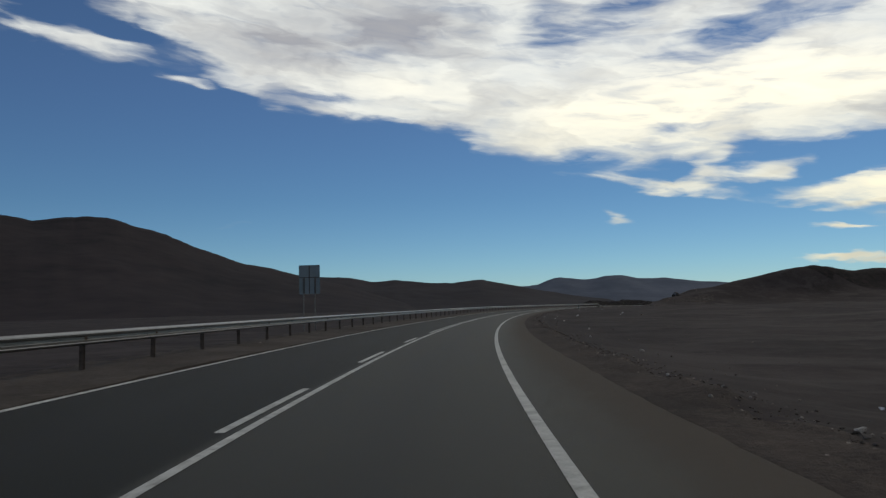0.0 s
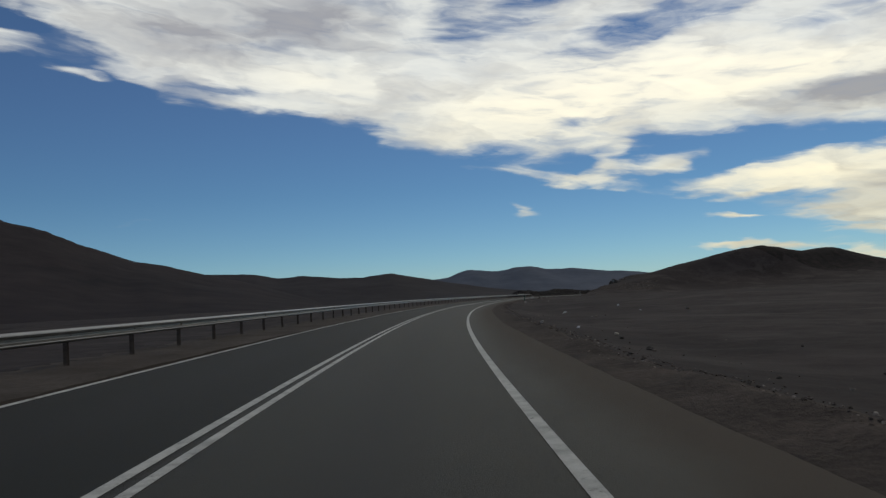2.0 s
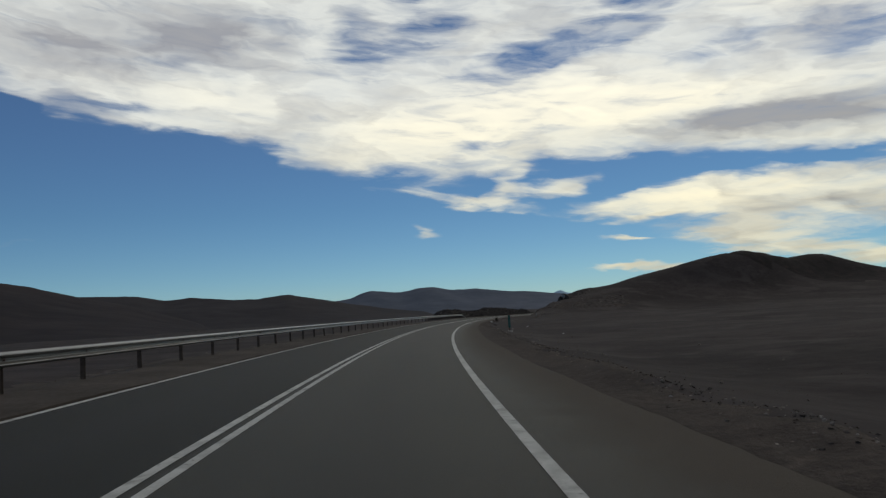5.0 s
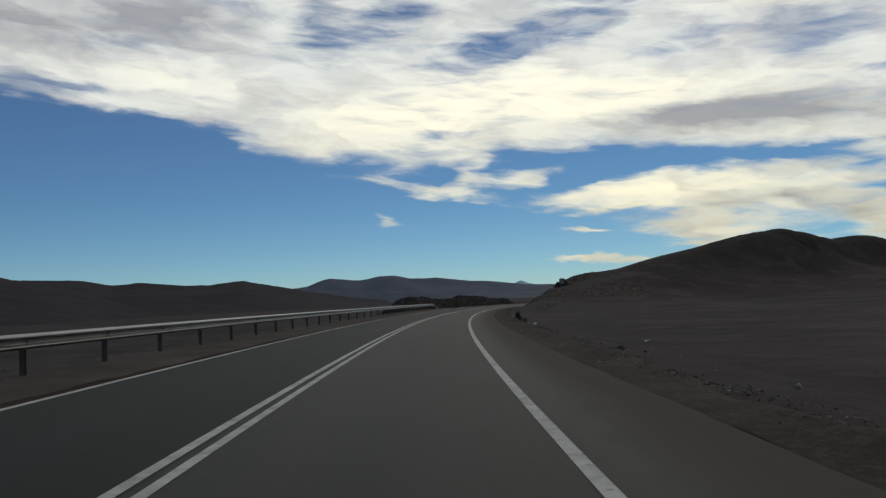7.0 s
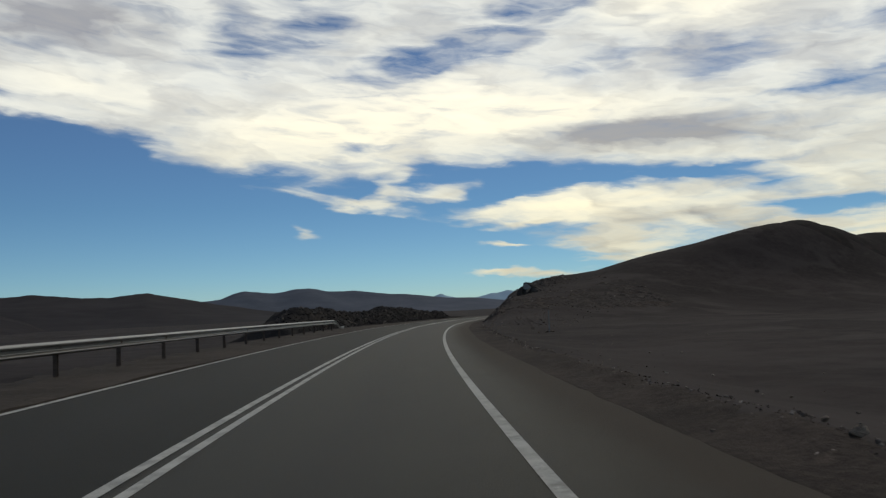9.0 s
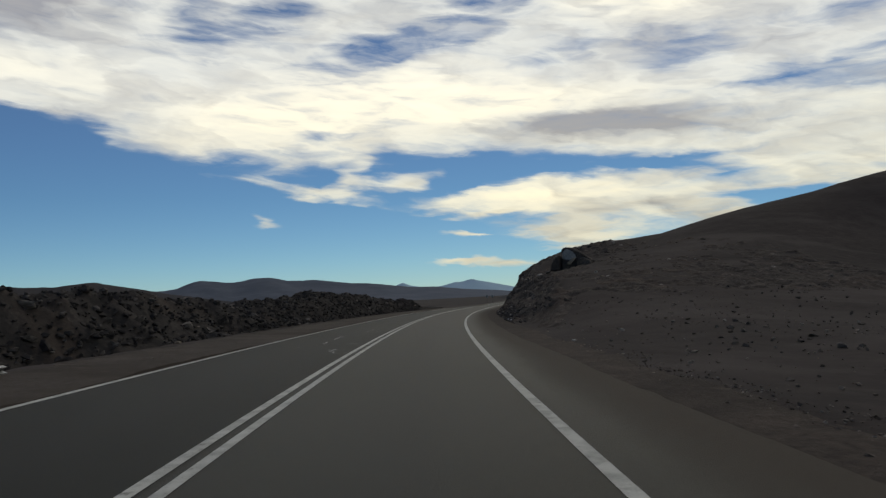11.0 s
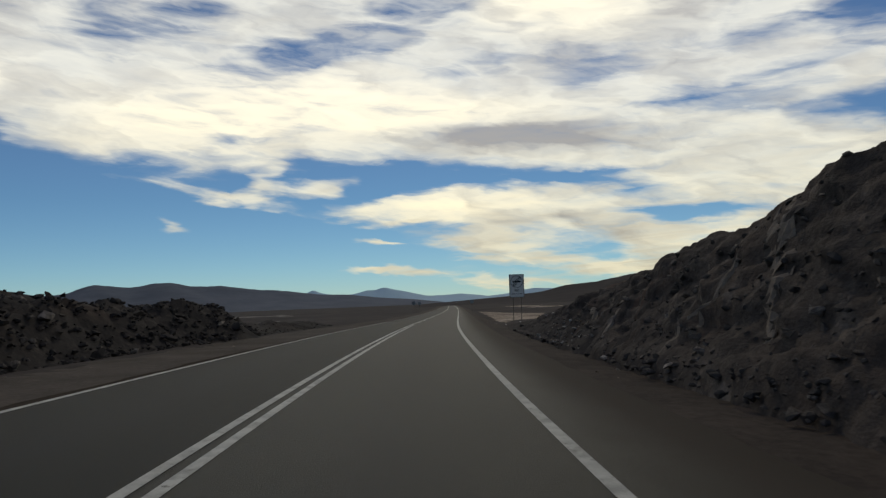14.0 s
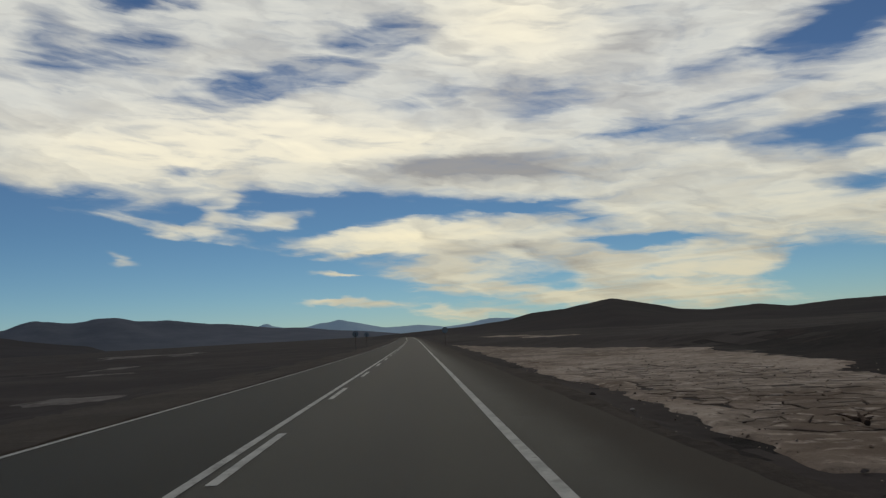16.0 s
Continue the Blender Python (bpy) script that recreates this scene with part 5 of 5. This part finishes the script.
def sign_from_behind():
    """The back of a sign for the other direction, behind the guard rail."""
    x, y, z = -4.84, 42.72, 0.05
    th = math.degrees(np.interp(42.3, ALONG, TURN))
    g = thing("road_sign", pose(x, y, z, 0, 0, th - 4), "back of a rectangular road sign with ribs on two posts", "road sign")
    w, h, cz = 1.2, 1.62, 3.03
    part("panel", rounded_plate(w, h, 0.06, 0.0, 0.012, 0, cz), M_SIGNBACK, g)
    for px in (-0.33, 0.33):
        part("post", tube(0.022, px, -0.035, -0.6, cz + 0.1), M_STEEL, g, "thin galvanised post")
        bm = bmesh.new()
        box(bm, px - 0.05, px + 0.05, -0.03, -0.001, cz - h / 2 + 0.02, cz + 0.10)
        part("bracket", bm, M_POST, g, "dark mounting bracket")
    for a, b, c, d in ((-0.02, 0.02, -h / 2 + 0.02, h / 2 - 0.02), (-w / 2 + 0.02, w / 2 - 0.02, 0.10, 0.135)):
        bm = bmesh.new()
        box(bm, a, b, -0.028, -0.001, cz + c, cz + d)
        part("rib", bm, M_POST, g, "dark stiffening rib")
    for a in (-w / 2 - 0.004, w / 2 - 0.008):
        bm = bmesh.new()
        box(bm, a, a + 0.012, -0.022, 0.014, cz - h / 2 + 0.07, cz + h / 2 - 0.07)
        part("edge_trim", bm, M_STEEL, g, "bright folded edge of the panel")


sign_from_behind()

M_GREEN = material("green_sign_paint", [(0.3, (0.014, 0.085, 0.075)), (0.7, (0.022, 0.115, 0.10))], 3.0, 0.5, 0.05, 30, (15, 0.4))


def kilometre_post():
    g = thing("kilometre_post", ground_pose(189.0, 7.5, 0.0, -8), "narrow green kilometre marker with white figures on a concrete foot", "marker post")
    bm = bmesh.new()
    box(bm, -0.078, 0.078, 0.0, 0.02, 0.27, 1.16, 0.004)
    part("plate", bm, M_GREEN, g)
    bm = bmesh.new()
    box(bm, -0.025, 0.025, 0.02, 0.06, -0.2, 1.15)
    part("post", bm, M_POST, g)
    for k, ch in enumerate("105"):
        lettering(ch, 0.17, 0, -0.002, 0.95 - 0.155 * k, M_SIGNBACK, g, "figure")
    bm = bmesh.new()
    box(bm, -0.014, 0.014, -0.004, -0.0005, 0.40, 0.50)
    part("bar", bm, M_SIGNBACK, g, "small white mark")
    bm = bmesh.new()
    box(bm, -0.17, 0.21, -0.16, 0.16, -0.2, 0.035, 0.015)
    part("foot", bm, M_FOOTING, g, "pale concrete foot")


kilometre_post()


def marker_stake():
    g = thing("marker_stake", ground_pose(297.4, 11.05), "thin pale grey survey stake with pale stones heaped at its foot", "stake")
    part("stake", tube(0.032, 0, 0, -0.3, 1.6, 10), M_SIGNBACK, g)
    rng = random.Random(83)
    for k in range(9):
        a, d, size = rng.uniform(0, 6.28), rng.uniform(0.1, 0.55), rng.uniform(0.16, 0.36)
        st = part("stone", stone_mesh(k, M_PALE), None, g)
        st.matrix_basis = Matrix.LocRotScale((d * math.cos(a) * 1.6, d * math.sin(a), size * 0.2), spin(rng), (size, size, size * 0.8))


marker_stake()


def far_sign(s, lat, face):
    g = thing("road_sign", ground_pose(s, lat, 0.0, face), "small dark road sign on a thin post far along the road", "road sign", "far signs")
    r = 0.44
    part("panel", prism([(r * math.cos(radians(22.5 + 45 * k)), 2.25 + r * math.sin(radians(22.5 + 45 * k))) for k in range(8)], 0, 0.012), M_SIGNBACK, g)
    part("post", tube(0.035, 0, 0.045, -0.3, 2.4), M_POST, g)


for s, lat, face in ((539, -5.9, 180), (565, -6.0, 180), (541, 6.3, 0)):
    far_sign(s, lat, face)


# ---- shrubs ----
def shrub(s, lat, size, seed, spread=1.0):
    g = thing("shrub", ground_pose(s, lat), "small dark dry shrub on the gravel", "shrub", "dry shrubs")
    rng = random.Random(seed)
    verts, faces, tips = [], [], []
    for _ in range(26):
        a, lean, ln = rng.uniform(0, 6.28), rng.uniform(0.1, 1.0) * spread, size * rng.uniform(0.6, 1.05)
        d = Vector((math.cos(a) * lean, math.sin(a) * lean, 1.0)).normalized() * ln
        side = Vector((-math.sin(a), math.cos(a), 0)) * 0.008
        n = len(verts)
        fwd = Vector((math.cos(a), math.sin(a), 0)) * 0.008
        verts += [side, -side, fwd, d]
        faces += [(n, n + 1, n + 3), (n + 1, n + 2, n + 3), (n + 2, n, n + 3)]
        tips += [d * rng.uniform(0.35, 1.0) for _ in range(26)]
    part("stems", mesh_of("stems", [v[:] for v in verts], faces, M_POST), None, g)
    verts, faces = [], []
    for p in tips:
        c = p + Vector((rng.gauss(0, 0.06), rng.gauss(0, 0.06), rng.gauss(0, 0.05))) * size
        u = Vector((rng.gauss(0, 1), rng.gauss(0, 1), rng.gauss(0, 1))).normalized()
        v = u.orthogonal().normalized()
        k, n = size * rng.uniform(0.035, 0.075), len(verts)
        verts += [c - u * k, c + v * k * 0.5, c + u * k, c - v * k * 0.5]
        faces.append((n, n + 1, n + 2, n + 3))
    part("foliage", mesh_of("foliage", [v[:] for v in verts], faces, M_SHRUB), None, g)


shrub(238.9, 6.75, 0.5, 1, 0.42)
for s, lat, size, seed in ( (237.8, 6.8, 0.3, 2), (237.1, 6.7, 0.26, 3), (234.5, 7.0, 0.22, 4), (413.5, 9.8, 0.55, 5), (417, 8.2, 0.4, 6), (423, 8.0, 0.45, 7), (410, 13.5, 0.5, 8)):
    shrub(s, lat, size, seed)


# ---- scuffs and patches on the asphalt ----
def scuff(pts, width):
    """A scraped, chalky streak on the asphalt through points along and across the road."""
    path = [Vector((a, b, 0)) for a, b in pts]
    stations = []
    for p, q in zip(path, path[1:]):
        n = max(2, int((q - p).length / 0.06))
        stations += [p.lerp(q, k / n) for k in range(n)]
    stations.append(path[-1])
    verts, faces = [], []
    for i, p in enumerate(stations):
        d = (stations[min(i + 1, len(stations) - 1)] - stations[max(i - 1, 0)]).normalized()
        w = width * (0.45 + 1.1 * float(vnoise(i * 0.35, p.x, 301) + 0.5)) * (0.3 if i in (0, len(stations) - 1) else 1)
        for e in (-1, 1):
            verts.append(road_xyz(p.x - d.y * w * e / 2, p.y + d.x * w * e / 2, 0.008))
        if i and hash2(i, int(p.x * 10), 303) > 0.1:
            faces.append((2 * i - 2, 2 * i - 1, 2 * i + 1, 2 * i))
    part("scuff", mesh_of("scuff", verts, faces, M_SCUFF), None, road, "chalky scrape marks")


scuff([(321.08, -1.25), (321.10, -0.84), (321.33, -0.64), (321.56, -0.42)], 0.035)
scuff([(321.37, -1.63), (321.68, -1.57), (322.54, -1.65)], 0.035)
scuff([(324.08, -1.65), (326.03, -1.73), (327.64, -1.71)], 0.035)
scuff([(318.36, -1.13), (318.33, -0.87), (318.12, -0.64)], 0.035)
scuff([(318.38, -0.47), (318.25, -0.59), (318.12, -0.73), (317.85, -0.81), (317.59, -0.84), (317.42, -0.82), (317.28, -0.66), (317.03, -0.63), (316.85, -0.65), (316.65, -0.61)], 0.035)
scuff([(316.65, -0.61), (316.68, -0.55), (316.74, -0.43)], 0.035)
scuff([(316.76, -0.39), (316.77, -0.16)], 0.035)
scuff([(318.46, -0.37), (318.60, -0.26)], 0.035)
scuff([(319.44, -2.11), (319.71, -2.11), (319.89, -2.07)], 0.035)
scuff([(319.75, -0.82), (319.75, -0.79)], 0.035)
scuff([(222.41, -1.08), (222.45, -1.03), (222.70, -1.07), (223.01, -1.10), (223.20, -1.07)], 0.035)
scuff([(223.44, -1.02), (223.75, -1.03), (223.86, -1.02)], 0.035)
scuff([(225.78, -1.25), (225.94, -1.19), (226.52, -1.09), (227.16, -1.01), (227.66, -1.02)], 0.035)
scuff([(225.14, -1.04), (225.49, -1.05), (225.35, -0.95)], 0.035)
scuff([(222.11, -0.58), (222.12, -0.36)], 0.035)
scuff([(230.62, -1.22), (231.24, -1.19)], 0.035)
scuff([(233.84, -1.16), (234.96, -1.14)], 0.035)
scuff([(232.38, -1.90), (232.76, -1.91)], 0.035)
scuff([(337.90, -1.35), (337.68, -1.40), (337.24, -1.32), (337.03, -1.16), (337.03, -1.04), (336.64, -0.91), (336.54, -0.64)], 0.032)
scuff([(336.73, -0.56), (336.63, -0.39), (336.93, -0.35)], 0.032)
scuff([(335.91, -1.08), (336.08, -0.93)], 0.032)
scuff([(333.58, -1.28), (333.88, -1.25), (334.53, -1.22), (334.74, -1.08), (334.95, -1.01), (335.33, -1.02), (335.74, -1.07), (335.49, -0.93), (335.91, -0.97)], 0.032)
scuff([(334.81, -0.98), (334.81, -0.63), (334.66, -0.28)], 0.032)
scuff([(335.18, -0.98), (335.25, -0.80)], 0.032)
scuff([(335.49, -0.93), (335.49, -0.57)], 0.032)
scuff([(333.58, -1.28), (333.41, -1.20), (333.41, -0.86)], 0.032)
scuff([(332.78, -1.65), (333.04, -1.64)], 0.032)
scuff([(333.30, -1.64), (333.47, -1.66)], 0.032)
scuff([(332.41, -1.70), (332.50, -1.69)], 0.032)
scuff([(332.41, -0.88), (332.55, -0.81)], 0.032)
scuff([(332.74, -0.52), (332.79, -0.34)], 0.032)
scuff([(332.10, -1.22), (332.02, -1.28), (331.85, -1.20), (331.70, -1.08), (331.54, -1.07), (331.54, -1.13)], 0.032)
scuff([(331.81, -1.09), (331.73, -0.74), (331.85, -0.57)], 0.032)
scuff([(331.29, -1.19), (331.05, -1.14), (330.92, -1.05), (330.83, -0.97), (330.92, -0.95), (330.99, -0.92)], 0.032)
scuff([(330.83, -0.97), (330.77, -0.82), (330.74, -0.64)], 0.032)
scuff([(331.47, -0.06), (331.47, -0.01), (331.36, 0.06)], 0.032)


for pts in ([(236.86, 3.65), (236.73, 3.73)], [(236.41, 3.60), (236.34, 3.70)]):
    scuff(pts, 0.09)


# ---- dried-out mud flat ----
def clip_cell(poly, px, pz, nx, nz):
    out = []
    for (ax, az), (bx, bz) in zip(poly, poly[1:] + poly[:1]):
        da, db = (ax - px) * nx + (az - pz) * nz, (bx - px) * nx + (bz - pz) * nz
        if da <= 0:
            out.append((ax, az))
        if (da < 0) != (db < 0):
            t = da / (da - db)
            out.append((ax + (bx - ax) * t, az + (bz - az) * t))
    return out


M_DEADWOOD = material("dead_wood", [(0.3, (0.045, 0.03, 0.022)), (0.7, (0.10, 0.068, 0.05))], 6.0, 0.9, 0.4, 40, (25, 0.5))


def driftwood(s, lat, turn):
    """A dark broken branch on the crust."""
    g = thing("dead_branch", pose(*road_xyz(s, lat)[:2].tolist(), MUD_Z + 0.03, 0, 0, turn), "dark dead branch lying on the dried mud", "branch")
    rng = random.Random(91)
    for name, x0, length, r, a, up in (("limb", -0.5, 0.9, 0.055, 0.0, 0.1), ("twig", 0.0, 0.5, 0.04, 0.7, 0.12), ("twig", -0.2, 0.5, 0.045, -0.5, 0.05), ("twig", 0.25, 0.35, 0.03, -0.8, 0.2)):
        bm, last = bmesh.new(), None
        for k in range(7):
            f = k / 6
            c = Vector((x0 + length * f * math.cos(a), length * f * math.sin(a) + rng.uniform(-0.03, 0.03), r * 0.6 + up * f * length))
            loop = [bm.verts.new((c.x + rng.uniform(-0.01, 0.01), c.y + r * (1.05 - 0.8 * f) * math.cos(q), c.z + r * (1.05 - 0.8 * f) * math.sin(q))) for q in (0, 1.05, 2.09, 3.14, 4.19, 5.24)]
            if last:
                for i in range(6):
                    bm.faces.new((last[i], last[(i + 1) % 6], loop[(i + 1) % 6], loop[i]))
            else:
                bm.faces.new(list(reversed(loop)))
            last = loop
        bm.faces.new(last)
        part(name, bm, M_DEADWOOD, g)


def cracked(s, lat):
    """Where the crust has broken into plates: 0 to 1."""
    near = mud_depth(s, lat)[0]
    edge = 0.8 * fbm(s / 3.0, lat / 3.0, 3, 403)
    return smooth(s + 2 * edge, 445.5, 449) * (1 - smooth(s + 4 * edge, 463, 474)) * smooth(lat - near + edge, 0.7, 1.7) * (1 - smooth(lat - near + 2 * edge, 7, 11))


def crust(name, s, lat, parent, label):
    ss, ll = np.meshgrid(s, lat, indexing="ij")
    p = road_xyz(ss, ll)
    d = mud_depth(ss, ll)[2] + 1.6 * fbm(ss / 1.3, ll / 1.3, 3, 407)
    rim = 1 - smooth(d, 0.0, 1.8)
    p[..., 2] = MUD_Z + 0.01 + 0.05 * fbm(p[..., 0] / 1.6, p[..., 1] / 1.6, 4, 401, 0.6) - 0.16 * rim - 0.075 * cracked(ss, ll)
    f = grid_faces(len(s), len(lat))[:, ::-1]
    keep = (d > -2.5).ravel()[f].any(1)
    ob = new(name, mesh_of(name, p.reshape(-1, 3), f[keep], M_SALT, True))
    ob.parent = parent
    if label:
        ob["label"] = label
    return ob


def make_flat():
    flat = tagged(crust("mud_flat", np.arange(441, 490.1, 0.22), np.arange(6.6, 27, 0.22), None, ""), "pale dried-out mud flat with a cracked crust beside the road", "mud flat", kind="structure")
    crust("far_crust", np.arange(490, 584, 0.8), np.arange(6.6, 27, 0.5), flat, "pale dry crust")
    rng, seeds, step = random.Random(71), {}, 0.8
    for i in range(-2, 45):
        for j in range(-2, 20):
            seeds[i, j] = (443 + (i + rng.uniform(0.0, 1.0)) * step, 7.4 + (j + rng.uniform(0.0, 1.0)) * step * 0.85)
    for (i, j), (cs, cl) in seeds.items():
        if float(cracked(np.array(cs), np.array(cl))) < 0.35 or cs > 478:
            continue
        poly = [(cs - 2, cl - 2), (cs + 2, cl - 2), (cs + 2, cl + 2), (cs - 2, cl + 2)]
        for a in (-2, -1, 0, 1, 2):
            for b in (-2, -1, 0, 1, 2):
                if (a or b) and (i + a, j + b) in seeds:
                    ns, nl = seeds[i + a, j + b]
                    poly = clip_cell(poly, (cs + ns) / 2, (cl + nl) / 2, ns - cs, nl - cl)
        gap = rng.choice((0.002, 0.004, 0.008, 0.012, 0.03))
        pts = []
        for (ax, az), (bx, bz) in zip(poly, poly[1:] + poly[:1]):
            n = max(1, int(math.hypot(bx - ax, bz - az) / 0.22))
            for k in range(n):
                x, z = ax + (bx - ax) * k / n, az + (bz - az) * k / n
                d = math.hypot(cs - x, cl - z)
                w = (gap + rng.uniform(0, 0.028)) / max(d, 0.2)
                pts.append((x + (cs - x) * w, z + (cl - z) * w))
        n, top = len(pts), MUD_Z + rng.uniform(-0.02, 0.015)
        tilt = rng.uniform(-0.02, 0.02)
        rim = [road_xyz(a + (cs - a) * e, b + (cl - b) * e) for e in (0.0, 0.1) for a, b in pts]
        v = [(x, y, MUD_Z - 0.11) for x, y, _ in rim[:n]] + [(x, y, top + tilt * (a - cs)) for (x, y, _), (a, b) in zip(rim[:n], pts)] + [(x, y, top + 0.012 + tilt * (a - cs)) for (x, y, _), (a, b) in zip(rim[n:], pts)]
        fc = [(k + b, k + b + n, (k + 1) % n + b + n, (k + 1) % n + b) for b in (0, n) for k in range(n)] + [tuple(reversed(range(2 * n, 3 * n)))]
        part("mud_plate", mesh_of("mud_plate", v, [tuple(reversed(q)) for q in fc], M_SALT), None, flat)
    places, sizes = [], []
    for _ in range(2600):
        s, lat = rng.uniform(443, 486), rng.uniform(7.4, 20)
        near, far, d = mud_depth(s, lat)
        if d < -0.6 or rng.random() > 0.25 + 0.75 * math.exp(-max(lat - near, 0) / 1.6):
            continue
        x, y, _ = road_xyz(s, lat)
        places.append((x, y, MUD_Z + 0.01))
        sizes.append(min(0.03 * rng.paretovariate(1.8), 0.13))
    rubble("crumbs", places, sizes, M_SALT, flat, "crumbled lumps of dry crust", seed=72)


make_flat()
driftwood(448.5, 10.2, 35)


M_CRUST = material("grey_crust", [(0.3, (0.12, 0.110, 0.102)), (0.7, (0.225, 0.205, 0.188))], 0.6, 0.95, 0.6, 7, (2.5, 0.9), stains=[(0.35, 0.5, 0.65, (0.062, 0.055, 0.052))])


def salt_patch(s, lat, rs, rl, seed):
    """A thin pale crust lying in a hollow."""
    n, rings = 28, 4
    verts, faces = [ground_pose(s, lat, 0.05).translation[:]], []
    for r in range(1, rings + 1):
        for k in range(n):
            a = 2 * math.pi * k / n
            e = r / rings * (1 + 0.7 * float(fbm(math.cos(a) * 1.7 + seed, math.sin(a) * 1.7, 3, 411)))
            verts.append(ground_pose(s + rs * e * math.sin(a), lat + rl * e * math.cos(a), 0.05 - (0.1 if r == rings else 0)).translation[:])
    faces += [(0, 1 + k, 1 + (k + 1) % n) for k in range(n)]
    for r in range(rings - 1):
        faces += [(1 + r * n + k, 1 + (r + 1) * n + k, 1 + (r + 1) * n + (k + 1) % n, 1 + r * n + (k + 1) % n) for k in range(n)]
    ob = new("salt_patch", mesh_of("salt_patch", verts, faces, M_GRAVEL if s < 300 else M_CRUST if lat < 0 else M_SALT, True))
    tagged(ob, "thin pale crust in a hollow of the desert ground", "salt patch", "pale crust patches", kind="structure")


for s, lat, rs, rl, seed in ((469, -13.0, 2.2, 2.2, 1), (532, -35, 7, 3, 2), (505, -26, 3, 3, 3), (640, -66, 30, 10, 4), (600, -45, 12, 5, 5), (560, 24, 14, 5, 6), (620, 24, 30, 6, 7), (228, 14.5, 1.2, 4, 8), (560, -90, 16, 20, 9)):
    salt_patch(s, lat, rs, rl, seed)
